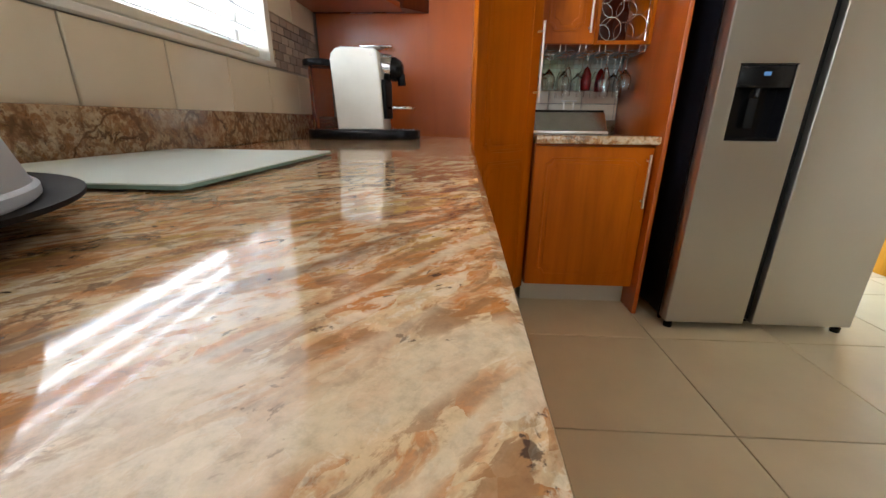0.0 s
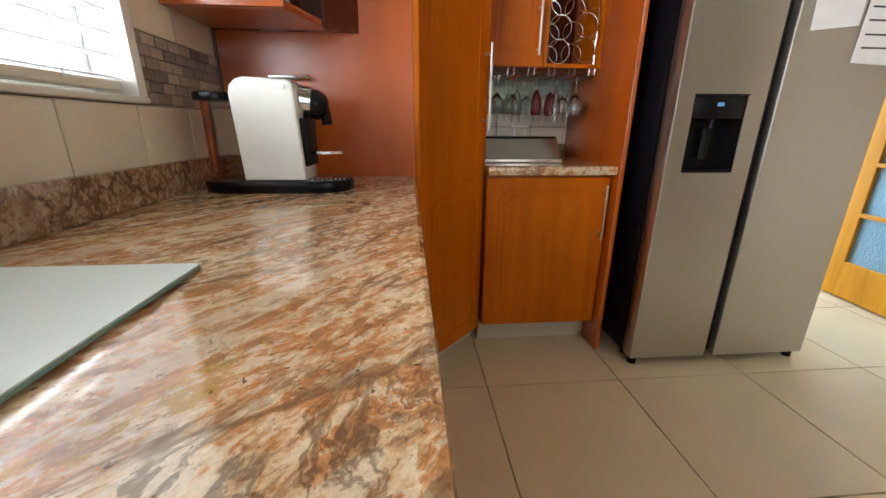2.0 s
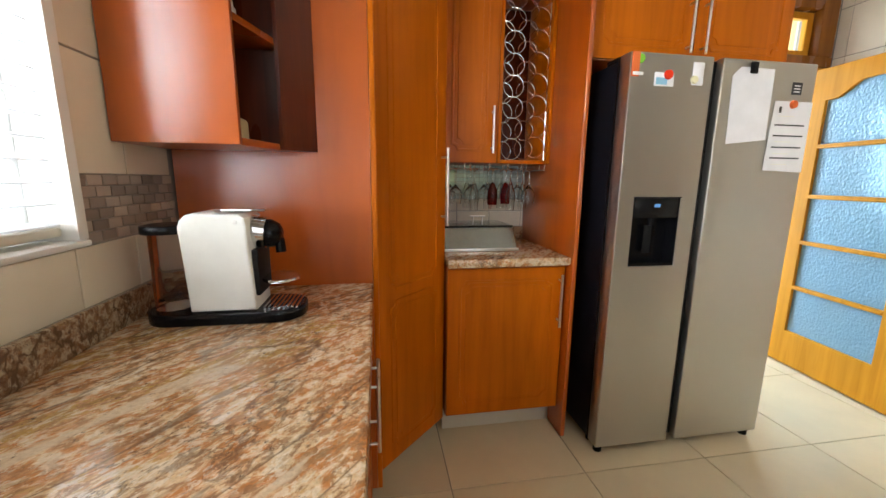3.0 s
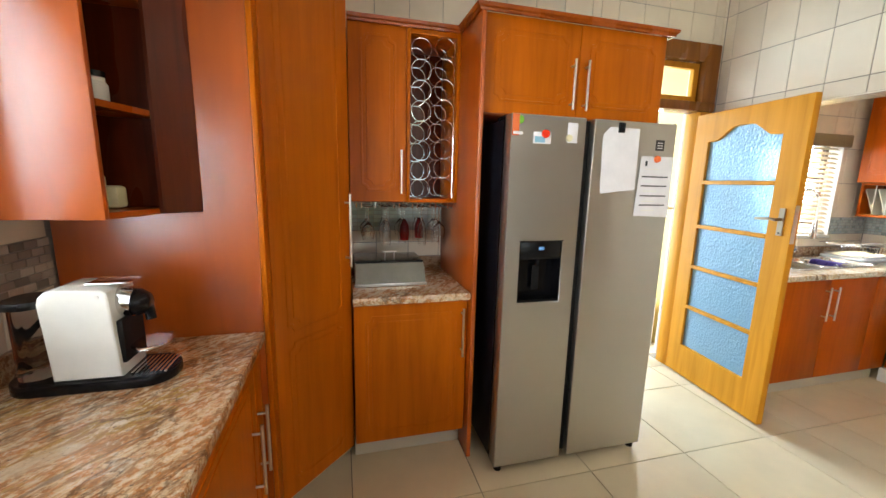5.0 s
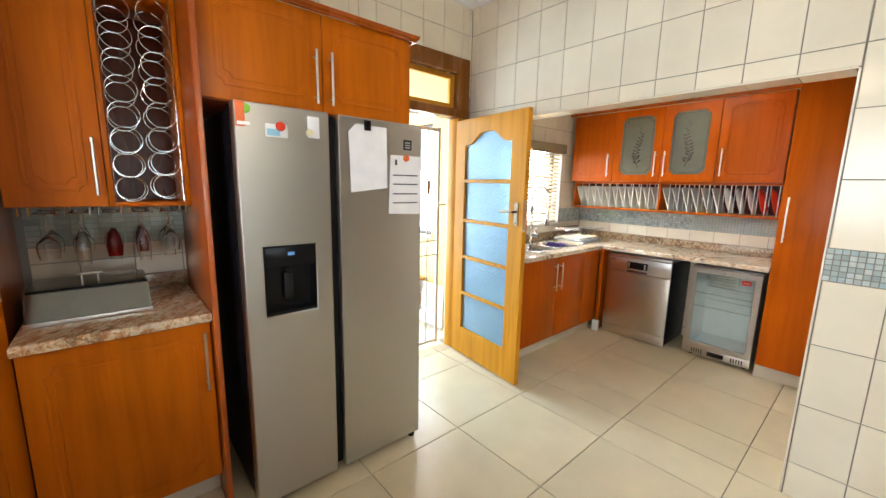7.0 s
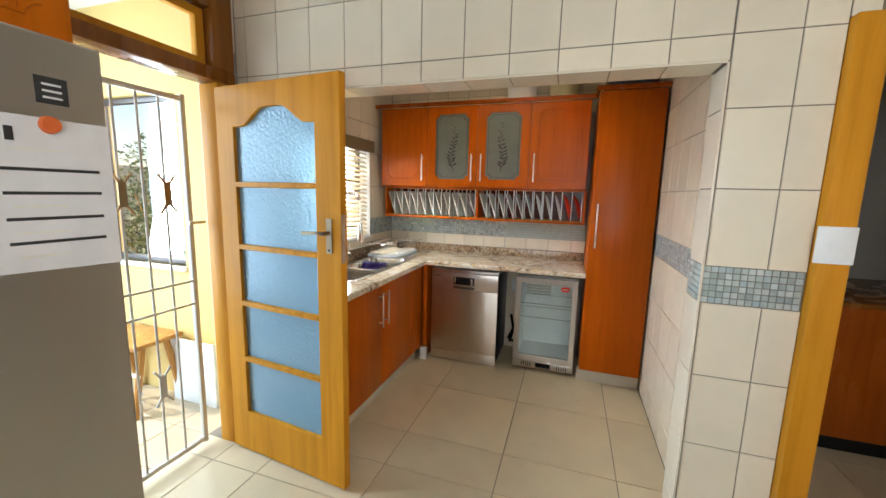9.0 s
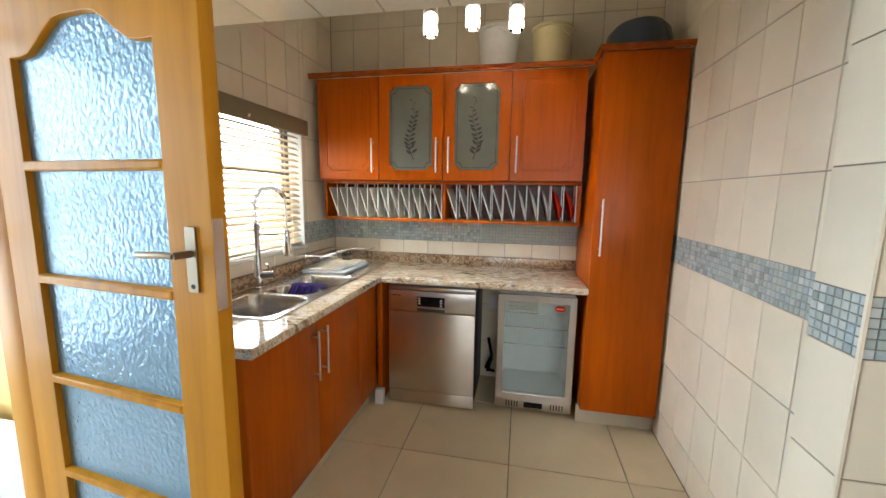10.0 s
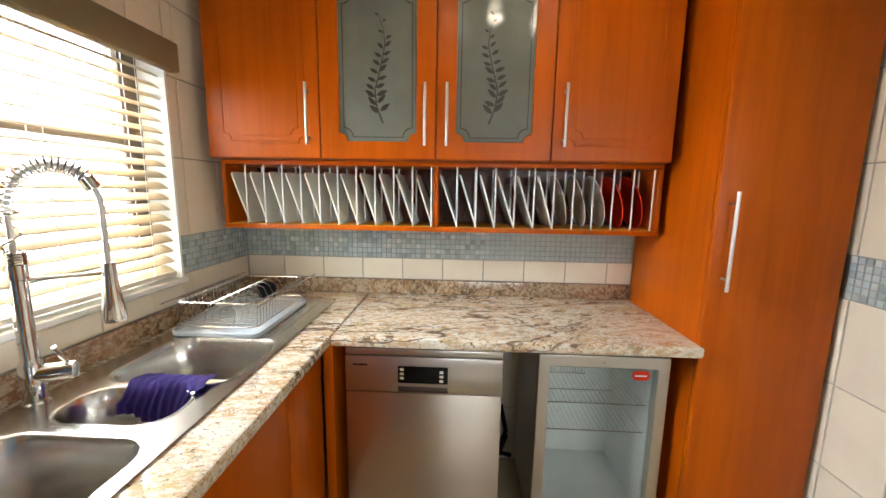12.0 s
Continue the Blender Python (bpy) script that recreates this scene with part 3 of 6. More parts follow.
window("window_1", "white framed kitchen window above the granite counter",
       [(-0.13, 0.702, 1.127, -0.08, 2.798, 1.17), (-0.13, 0.702, 2.055, -0.08, 2.798, 2.098), (-0.13, 0.702, 1.172, -0.08, 0.745, 2.053), (-0.13, 2.755, 1.172, -0.08, 2.798, 2.053),
        (-0.125, 1.73, 1.172, -0.085, 1.77, 2.053)], [(-0.108, 0.746, 1.171, -0.102, 1.729, 2.054), (-0.108, 1.771, 1.171, -0.102, 2.754, 2.054)], 0, 0)
window("window_2", "taupe framed scullery window over the sink",
       [(4.202, 4.23, 1.07, 5.058, 4.28, 1.11), (4.202, 4.23, 1.883, 5.058, 4.28, 1.923), (4.202, 4.23, 1.112, 4.24, 4.28, 1.881), (4.972, 4.23, 1.112, 5.058, 4.28, 1.881),
        (4.241, 4.235, 1.565, 4.971, 4.275, 1.583), (4.241, 4.235, 1.374, 4.971, 4.275, 1.396)],
       [(4.241, 4.252, 1.111, 4.971, 4.258, 1.373), (4.241, 4.252, 1.397, 4.971, 4.258, 1.564), (4.241, 4.252, 1.584, 4.971, 4.258, 1.882)], 0, 0)
# assumed window, out of view, added to go with the south fill lamp
window("window_4", "assumed white framed wide window in the unseen south wall",
       [(0.952, -1.76, 1.002, 2.848, -1.71, 1.05), (0.952, -1.76, 2.15, 2.848, -1.71, 2.198), (0.952, -1.76, 1.052, 1.0, -1.71, 2.148), (2.8, -1.76, 1.052, 2.848, -1.71, 2.148)],
       [(1.001, -1.738, 1.051, 2.799, -1.732, 2.149)], 0, 0)
sill = single("window_sill_west", slab(-0.078, 0.702, 1.1255, 0.012, 2.798, 1.139, 0.004), WHITE_PAINT, "white plastered window sill", "window sill", kind="structure")
single("window_reveal_west", boxes((-0.079, 2.772, 1.14, 0.006, 2.7985, 2.0985)), WHITE_PAINT, "white plastered window reveal", "window reveal", kind="structure")
single("window_sill_scullery", slab(4.19, 4.118, 1.055, 5.07, 4.229, 1.0735, 0.002), WHITE_PAINT, "white tiled sill under the scullery window", "window sill", kind="structure")
rev = boxes((4.2015, 4.127, 1.07, 4.212, 4.229, 1.922), (5.048, 4.127, 1.07, 5.0585, 4.229, 1.922))
single("window_reveal_scullery", rev, WHITE_PAINT, "white reveals of the scullery window", "window reveal", kind="structure")


def blind(name, label, a, b, z0, z1, out, width, pitch, tilt, cords, slat_mat):
    """A slatted blind between a and b (plan points on its centre line)."""
    a, b = Vector((*a, 0)), Vector((*b, 0))
    along = (b - a).normalized()
    n = Vector((*out, 0))
    base = thing(name, (*((a + b) / 2)[:2], z0), label, "window blind")
    count = int((z1 - z0) / pitch)
    for k in range(count):
        z = z0 + 0.03 + pitch * k
        bm = bmesh.new()
        rows = []
        for p in (a, b):
            row = []
            for s in range(5):
                u = (s / 4 - 0.5) * width
                drop = -4.0 * 0.004 * (u / width) ** 2
                row.append((p + n * u * math.cos(tilt) + Vector((0, 0, z + u * math.sin(tilt) + drop)), p + n * u * math.cos(tilt) + Vector((0, 0, z - 0.0028 + u * math.sin(tilt) + drop))))
            rows.append([(bm.verts.new(t), bm.verts.new(l)) for t, l in row])
        for s in range(4):
            for side in (0, 1):
                q = (rows[0][s][side], rows[0][s + 1][side], rows[1][s + 1][side], rows[1][s][side])
                bm.faces.new(q if side else q[::-1])
        for s in (0, 4):
            bm.faces.new((rows[0][s][0], rows[0][s][1], rows[1][s][1], rows[1][s][0]))
        bmesh.ops.recalc_face_normals(bm, faces=bm.faces[:])
        part("slat", bm, slat_mat, base)
    rail = sheet(rounded(-width / 2, 0, width / 2, 0.018, 0.004, 2), (), (b - a).length, 0)
    rail.transform(Matrix(((n.x, 0, along.x, (a.x + b.x) / 2), (n.y, 0, along.y, (a.y + b.y) / 2), (0, 1, 0, z0), (0, 0, 0, 1))))
    part("bottom_rail", rail, SLAT, base)
    for f in cords:
        p = a + (b - a) * f
        bm = bmesh.new()
        for u in (-0.5, 0.5):
            q = p + n * u * width * math.cos(tilt) * 1.02
            rod(bm, (*q[:2], z0 + 0.01), (*q[:2], z1), 0.0012, 6)
        part("ladder_cord", bm, PAPER, base)
    return base


def backlit(name, base, glow_tint, share):
    mat = Mat(name, base, 0.4).m
    bt = mat.node_tree
    tr = bt.nodes.new("ShaderNodeBsdfTranslucent")
    tr.inputs[0].default_value = (*glow_tint, 1)
    mx = bt.nodes.new("ShaderNodeMixShader")
    mx.inputs[0].default_value = share
    bt.links.new(bt.nodes["Principled BSDF"].outputs[0], mx.inputs[1])
    bt.links.new(tr.outputs[0], mx.inputs[2])
    bt.links.new(mx.outputs[0], bt.nodes["Material Output"].inputs[0])
    return mat


CREAM_SLAT = backlit("cream_backlit_slat", (0.55, 0.43, 0.26), (0.8, 0.62, 0.36), 0.06)
WHITE_SLAT = backlit("white_backlit_slat", (0.8, 0.8, 0.8), (0.9, 0.92, 0.95), 0.42)
west_blind = blind("venetian_blind", "white slatted venetian blind over the kitchen window, half open", (-0.045, 0.73), (-0.045, 2.765), 1.15, 2.05, (1, 0), 0.05, 0.0425, radians(-4), (0.08, 0.35, 0.65, 0.93), WHITE_SLAT)
part("head_rail", slab(-0.075, 0.72, 2.05, -0.01, 2.768, 2.096, 0.004), SLAT, west_blind)
north_blind = blind("venetian_blind", "cream slatted venetian blind with a taupe valance, half open", (4.216, 4.17), (5.044, 4.17), 1.085, 1.86, (0, -1), 0.05, 0.0395, radians(-27), (0.12, 0.5, 0.88), CREAM_SLAT)
part("valance", slab(4.185, 4.085, 1.83, 5.075, 4.125, 1.93, 0.006), VALANCE, north_blind, "taupe padded valance")

# ---- back door, its frame, the gate and the porch ----
fr = thing("door_frame_2", (3.0, 4.2, 0), "stained hardwood frame with a glazed fanlight above the back door", "door frame", kind="structure")
part("jamb", slab(3.462, 4.112, 0, 3.572, 4.24, 2.02, 0.004), PINE, fr)
part("jamb", slab(2.563, 4.112, 0, 2.66, 4.24, 2.02, 0.004), TEAK, fr)
part("transom", slab(2.563, 4.105, 2.022, 3.572, 4.24, 2.085, 0.005), TEAK, fr)
part("fanlight_stile", slab(3.45, 4.108, 2.087, 3.572, 4.24, 2.485, 0.004), TEAK, fr)
part("fanlight_stile", slab(2.563, 4.108, 2.087, 2.66, 4.24, 2.485, 0.004), TEAK, fr)
part("head", slab(2.662, 4.108, 2.365, 3.448, 4.24, 2.485, 0.004), TEAK, fr)
part("sash", sheet([(2.664, 2.088), (3.446, 2.088), (3.446, 2.362), (2.664, 2.362)], ([(2.71, 2.13), (3.4, 2.13), (3.4, 2.32), (2.71, 2.32)],), 0.04, 0.004, upright((0, 4.18, 0), (1, 0))), PINE, fr)
pane = part("pane", slab(2.705, 4.176, 2.125, 3.405, 4.182, 2.325, 0), CLEAR, fr)
pane.visible_shadow = False

HINGE = Vector((3.446, 4.118, 0.0))
SWING = Vector((-0.088, -0.79, 0)).normalized()
DW = 0.798
DOOR_M = upright(HINGE, SWING) @ Matrix.Translation((0, 0, -0.021))
door_1 = thing("door_1", HINGE, "open honey pine door with five dimpled glass panes", "door", kind="structure")


def arch(u0, v0, u1, v1, rise, n=14):
    """A rectangle whose top swells in a soft bell curve."""
    pts = [(u0, v0), (u1, v0)]
    for k in range(n + 1):
        f = k / n
        s = min(max((min(f, 1 - f) - 0.1) / 0.3, 0), 1)
        pts.append((u1 + (u0 - u1) * f, v1 + rise * s * s * (3 - 2 * s)))
    return pts


PANES = [(0.25, 0.548), (0.575, 0.862), (0.889, 1.17), (1.197, 1.492), (1.519, 1.8)]
U0, U1 = 0.125, 0.655
holes = [[(U0, a), (U1, a), (U1, b), (U0, b)] for a, b in PANES[:4]] + [arch(U0, 1.519, U1, 1.79, 0.085)]
leaf = part("leaf", sheet([(0, 0.012), (DW, 0.012), (DW, 1.99), (0, 1.99)], holes, 0.042, 0.003, DOOR_M), PINE, door_1)
for k, (a, b) in enumerate(PANES):
    out = arch(U0 - 0.006, a - 0.006, U1 + 0.006, b - 0.004, 0.085) if k == 4 else [(U0 - 0.006, a - 0.006), (U1 + 0.006, a - 0.006), (U1 + 0.006, b + 0.006), (U0 - 0.006, b + 0.006)]
    g = part("pane", sheet(out, (), 0.006, 0, DOOR_M), DIMPLED, door_1, "blue-tinted dimpled glass pane")
    g.visible_shadow = False
    if k:
        part("glazing_bar", sheet([(U0 + 0.001, PANES[k - 1][1] + 0.001), (U1 - 0.001, PANES[k - 1][1] + 0.001), (U1 - 0.001, a - 0.001), (U0 + 0.001, a - 0.001)], (), 0.05, 0.006, DOOR_M), PINE, door_1)
for side in (1, -1):
    z = 0.024 * side
    plate = part("lock_plate", sheet(rounded(0.716, 1.2, 0.75, 1.36, 0.004, 2), (), 0.006, 0.0015, DOOR_M @ Matrix.Translation((0, 0, z))), BRONZE, door_1, "grey bronze lock plate")
    bm = rods(0.009, (DOOR_M @ Vector((0.733, 1.295, z)), DOOR_M @ Vector((0.733, 1.295, z + 0.05 * side))), seg=12)
    tube([DOOR_M @ Vector(p) for p in ((0.733, 1.295, z + 0.046 * side), (0.7, 1.297, z + 0.05 * side), (0.65, 1.294, z + 0.05 * side), (0.615, 1.292, z + 0.046 * side))], 0.008, 10, False, bm)
    part("lever", bm, BRONZE, plate)
    part("keyhole", rods(0.006, (DOOR_M @ Vector((0.733, 1.215, z)), DOOR_M @ Vector((0.733, 1.215, z + 0.0042 * side)))), BLACK_MATT, plate)
part("edge_plate", slab(*(DOOR_M @ Vector((DW, 1.16, 0.01)) - Vector((0.012, 0.0015, 0))), *(DOOR_M @ Vector((DW, 1.38, -0.01)) + Vector((0.012, 0.0, 0))), 0.0), NICKEL, door_1)

gate = thing("security_gate", (3.02, 4.32, 0), "cream painted steel security gate with crossed bar ornaments", "gate")
GY = 4.275
for x in (2.7, 3.387):
    part("stile", slab(x - 0.012, GY - 0.012, 0.03, x + 0.012, GY + 0.012, 1.95, 0.002), GATE_PAINT, gate)
for z in (0.04, 1.915):
    part("rail", slab(2.712, GY - 0.012, z, 3.375, GY + 0.012, z + 0.024, 0.002), GATE_PAINT, gate)
for k in range(6):
    x = 3.372 - 0.102 * (k + 1)
    part("bar", rods(0.006, ((x, GY, 0.064), (x, GY, 1.914))), GATE_PAINT, gate)
for z in (0.86, 0.985):
    part("cross_bar", rods(0.0065, ((2.712, GY - 0.013, z), (3.375, GY - 0.013, z))), GATE_PAINT, gate)
for k, z in ((0, 1.45), (2, 1.45), (4, 1.45), (1, 0.48), (3, 0.48)):
    x = 3.372 - 0.102 * (k + 1)
    bm = boxes((x - 0.017, GY - 0.02, z - 0.06, x + 0.017, GY - 0.012, z + 0.06))
    for sx in (-1, 1):
        for sz in (-1, 1):
            rod(bm, (x + sx * 0.01, GY - 0.016, z + sz * 0.05), (x + sx * 0.042, GY - 0.02, z + sz * 0.095), 0.006, 8)
    part("ornament", bm, GATE_PAINT if z < 1 else BRASS, gate, "pressed bow-tie ornament")
part("bolt", rods(0.008, ((3.36, GY - 0.03, 1.3), (3.45, GY - 0.03, 1.3))), NICKEL, gate)

porch = single("wall_porch", boxes((3.812, 4.361, -0.2, 3.95, 4.88, 2.7), (3.812, 5.7, -0.2, 3.95, 6.4, 2.7), (3.812, 4.88, -0.2, 3.95, 5.7, 0.93), (3.812, 4.88, 2.1, 3.95, 5.7, 2.7),
                                  (1.2, 6.1, -0.2, 1.6, 6.3, 2.7), (3.3, 6.1, -0.2, 3.812, 6.3, 2.7)), YELLOW_PAINT, "bright yellow painted porch wall", "wall", kind="structure")
single("porch_plaster", boxes((3.576, 4.242, 0, 3.58, 4.36, 2.48), (3.574, 4.361, -0.04, 3.8115, 4.375, 2.6)), CREAM_PAINT, "cream plastered door reveal", "wall", kind="structure")
single("porch_roof", boxes((1.2, 4.361, 2.7, 4.1, 6.4, 2.8)), WHITE_PAINT, "white porch ceiling boards", "ceiling", kind="structure")
window("window_3", "dark framed porch window looking to the garden", [(3.85, 4.882, 0.932, 3.9, 5.698, 0.97), (3.85, 4.882, 2.06, 3.9, 5.698, 2.098), (3.85, 4.882, 0.972, 3.9, 4.92, 2.058), (3.85, 5.66, 0.972, 3.9, 5.698, 2.058)],
       [(3.872, 4.921, 0.971, 3.878, 5.659, 2.059)], 0, 0)
single("porch_sill", slab(3.79, 4.87, 0.9, 3.849, 5.71, 0.93, 0.004), WHITE_PAINT, "white porch window sill", "window sill", kind="structure")
stool = thing("wooden_step_stool", (3.62, 5.2, -0.04), "worn wooden step stool with white rungs on the porch", "stool")
for y in (4.98, 5.42):
    for dx in (-0.13, 0.13):
        bm = bmesh.new()
        rod(bm, (3.62 + dx * 1.25, y, -0.04), (3.62 + dx * 0.6, y, 0.43), 0.022, 8)
        part("leg", bm, OLD_WOOD, stool)
part("seat", slab(3.46, 4.93, 0.43, 3.79, 5.47, 0.46, 0.006), OLD_WOOD, stool)
for z in (0.06, 0.12, 0.24):
    part("rung", rods(0.012, ((3.5, 4.96, z), (3.5, 5.44, z)), ), WHITE_PLASTIC, stool)
single("white_board", slab(3.74, 4.6, -0.04, 3.76, 5.0, 0.42, 0.003), WHITE_PLASTIC, "plain white board leaning by the porch wall", "board")


def bush(name, centre, size, count, seed, label):
    rng = random.Random(seed)
    base = thing(name, (centre[0], centre[1], -0.2), label, "shrub")
    bm = bmesh.new()
    for _ in range(9):
        tip = Vector(centre) + Vector((rng.uniform(-1, 1) * size[0] * 0.7, rng.uniform(-1, 1) * size[1] * 0.7, rng.uniform(0.1, 0.8) * size[2]))
        rod(bm, (centre[0] + rng.uniform(-0.15, 0.15), centre[1] + rng.uniform(-0.15, 0.15), -0.2), tip, 0.03, 6, 0.008)
    part("branches", bm, OLD_WOOD, base)
    verts, faces = [], []
    for _ in range(count):
        d = Vector((rng.gauss(0, 1), rng.gauss(0, 1), rng.gauss(0, 1))).normalized() * rng.uniform(0.35, 1.0) ** 0.5
        wob = 0.75 + 0.35 * noise.noise(d * 2.3 + Vector((seed, 0, 0)))
        c = Vector(centre) + Vector((d.x * size[0], d.y * size[1], d.z * size[2])) * wob
        a = Vector((rng.gauss(0, 1), rng.gauss(0, 1), rng.gauss(0, 1))).normalized() * rng.uniform(0.03, 0.07)
        b = a.orthogonal().normalized() * a.length * 0.45
        i = len(verts)
        verts += [c - a, c + b, c + a, c - b]
        faces.append((i, i + 1, i + 2, i + 3))
    mesh = bpy.data.meshes.new("crown")
    mesh.from_pydata(verts, [], faces)
    mesh.materials.append(LEAVES)
    ob = new("crown", mesh)
    ob.parent, ob.matrix_parent_inverse = base, BASES[base.name].inverted()


bush("garden_shrub", (5.6, 7.2, 0.7), (0.9, 1.1, 0.95), 3000, 3, "leafy green garden shrub beyond the porch")
bush("garden_shrub", (6.9, 8.8, 1.2), (1.3, 1.2, 1.5), 3500, 5, "tall leafy garden shrub beyond the porch")
single("garden_wall", slab(-8, 11.5, -0.2, 14, 11.7, 1.9, 0.01), CREAM_PAINT, "pale plastered garden wall in the distance", "wall", kind="structure")

# ---- kitchen: west counter, pantry, niche ----
def counter(name, x0, y0, x1, y1, z1, label, holes=(), thick=0.04):
    out = [(x0, y0), (x1, y0), (x1, y1), (x0, y1)]
    return single(name, sheet(out, holes, thick, 0.008, Matrix.Translation((0, 0, z1 - thick / 2))), PALE_GRANITE if x0 > 3 else GRANITE, label, "worktop")


counter("granite_worktop", 0.004, -0.9, 0.597, 3.176, 0.92, "polished cream, rust and brown granite worktop by the window")
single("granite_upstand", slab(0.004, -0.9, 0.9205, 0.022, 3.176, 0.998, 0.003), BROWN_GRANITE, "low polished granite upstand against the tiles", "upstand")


for k, (a, b) in enumerate(((-0.85, -0.2), (-0.2, 0.45), (0.45, 1.1), (1.1, 1.75), (1.75, 2.4), (2.4, 3.07))):
    unit = thing("base_cabinet", (0.3, (a + b) / 2, 0), "orange-brown cherry base cabinet with a steel bar handle under granite", "cabinet", "base cabinets along the west counter")
    part("body", slab(0.006, a + 0.002, 0.1, 0.552, b - 0.002, 0.878, 0.001), CHERRY_PANEL, unit)
    part("kick_board", slab(0.45, a + 0.002, 0.0, 0.5, b - 0.002, 0.098, 0.001), KICK, unit)
    panel_door(unit, (0.574, a + 0.003, 0.105), (0, 1), b - a - 0.006, 0.768, ((b - a) - 0.085 if k % 2 else 0.05, 0.3, 0.56))
unit = thing("base_cabinet", (0.3, 3.12, 0), "narrow cherry pull-out cabinet beside the pantry", "cabinet", "base cabinets along the west counter")
part("body", slab(0.006, 3.072, 0.1, 0.552, 3.174, 0.878, 0.001), CHERRY_PANEL, unit)
part("kick_board", slab(0.45, 3.072, 0.0, 0.5, 3.174, 0.098, 0.001), KICK, unit)
d = part("door", slab(0.554, 3.073, 0.105, 0.574, 3.173, 0.873, 0.002), CHERRY, unit)
bar_handle(d, (0.574, 3.082, 0.42), (0.574, 3.082, 0.68), (1, 0, 0))

PTOP = 2.36
pantry = thing("corner_pantry", (0.45, 3.7, 0), "tall corner pantry cabinet with a diagonal cherry door", "cabinet")
P = [(0.006, 3.18), (0.612, 3.18), (0.612, 3.262), (0.915, 3.575), (0.915, 4.126), (0.006, 4.126)]
part("body", sheet([P[0], (0.594, 3.18), (0.594, 3.285), (0.895, 3.595), (0.895, 4.126), P[5]], (), PTOP - 0.1, 0.001, Matrix.Translation((0, 0, 0.1 + (PTOP - 0.1) / 2))), CHERRY_PANEL, pantry, "reddish cherry side panel")
part("stile", slab(0.595, 3.179, 0.1, 0.613, 3.268, PTOP, 0.002), CHERRY, pantry)
part("kick_board", sheet([(0.02, 3.3), (0.56, 3.3), (0.555, 3.34), (0.9, 3.685), (0.9, 4.1), (0.02, 4.1)], (), 0.097, 0.001, Matrix.Translation((0, 0, 0.049))), KICK, pantry)
pd = Vector((0.303, 0.313, 0))
panel_door(pantry, (0.614, 3.262, 0.105), pd[:2], pd.length - 0.004, PTOP - 0.11, (pd.length - 0.035, 0.965, 1.3), split=0.72, inset=0.06)

upper_w = thing("wall_shelf_unit", (0.15, 3.0, 1.385), "cherry wall unit with an open end shelf holding jars", "shelf")
part("side_panel", slab(0.004, 2.915, 1.352, 0.285, 2.935, 2.3, 0.002), CHERRY_PANEL, upper_w, "glossy reddish side panel")
S = [(0.004, 2.937), (0.286, 2.937), (0.335, 3.1), (0.335, 3.155), (0.004, 3.155)]
for z in (1.352, 1.64, 1.95, 2.28):
    part("shelf", sheet(S, (), 0.018, 0.001, Matrix.Translation((0, 0, z + 0.009))), CHERRY_EDGE if z > 1.4 and z < 2.2 else CHERRY_PANEL, upper_w)
# end panel, filler, lining and back carry the shelf's shade in their colour
part("end_panel", slab(0.004, 3.157, 1.352, 0.345, 3.175, 2.298, 0.002), SHADED_INSIDE, upper_w)
part("end_filler", sheet([(0.336, 3.1), (0.346, 3.1), (0.43, 3.178), (0.346, 3.178), (0.346, 3.156), (0.336, 3.156)], (), 0.946, 0.001, Matrix.Translation((0, 0, 1.826))), SHADED_INSIDE, upper_w, "angled cherry filler coloured dark for shade")
part("inner_lining", slab(0.014, 2.9355, 1.372, 0.28, 2.94, 2.278, 0), SHADED_INSIDE, upper_w)
part("back_panel", slab(0.004, 2.941, 1.372, 0.012, 3.154, 2.278, 0), SHADED_INSIDE, upper_w)


def jar(x, y, z, r, h, material, lid, label):
    j = thing("jar", (x, y, z), label, "jar", "jars on the open shelf")
    part("body", lathe([(0, 0), (r * 0.95, 0), (r, 0.004), (r, h * 0.75), (r * 0.8, h * 0.86), (r * 0.8, h), (0, h)], (x, y, z), 18), material, j)
    part("lid", lathe([(0, 0), (r * 0.88, 0), (r * 0.88, 0.016), (0, 0.018)], (x, y, z + h + 0.0005), 18), lid, j)


jar(0.2, 2.99, 1.659, 0.034, 0.1, WHITE_CHINA, PALEYELLOW, "squat white jar with a pale lid")
jar(0.22, 3.075, 1.659, 0.03, 0.075, GREY_CHINA, BLACK, "small grey jar with a dark lid")
jar(0.14, 3.06, 1.659, 0.032, 0.11, WHITE_CHINA, WHITE_PLASTIC, "tall white jar with a white lid")
jar(0.21, 3.0, 1.371, 0.04, 0.12, PALEYELLOW, WHITE_PLASTIC, "pale yellow kitchen jar with a white lid")
single("folded_packet", slab(0.17, 3.06, 1.371, 0.25, 3.12, 1.437, 0.012), PALEYELLOW, "soft cream food packet on the lower shelf", "packet")

mini = thing("base_cabinet", (1.2, 3.85, 0), "cherry base cabinet with one raised-panel door in the niche", "cabinet")
part("body", slab(0.92, 3.555, 0.13, 1.498, 4.12, 0.878, 0.001), CHERRY_PANEL, mini)
part("kick_board", slab(0.92, 3.63, 0.0, 1.498, 3.65, 0.128, 0.001), KICK, mini)
panel_door(mini, (0.922, 3.534, 0.135), (1, 0), 0.572, 0.735, (0.545, 0.44, 0.7))
counter("granite_worktop", 0.918, 3.497, 1.498, 4.128, 0.92, "small granite worktop in the drinks niche")
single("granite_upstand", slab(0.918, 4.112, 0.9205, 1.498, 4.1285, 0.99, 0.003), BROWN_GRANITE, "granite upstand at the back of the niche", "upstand")
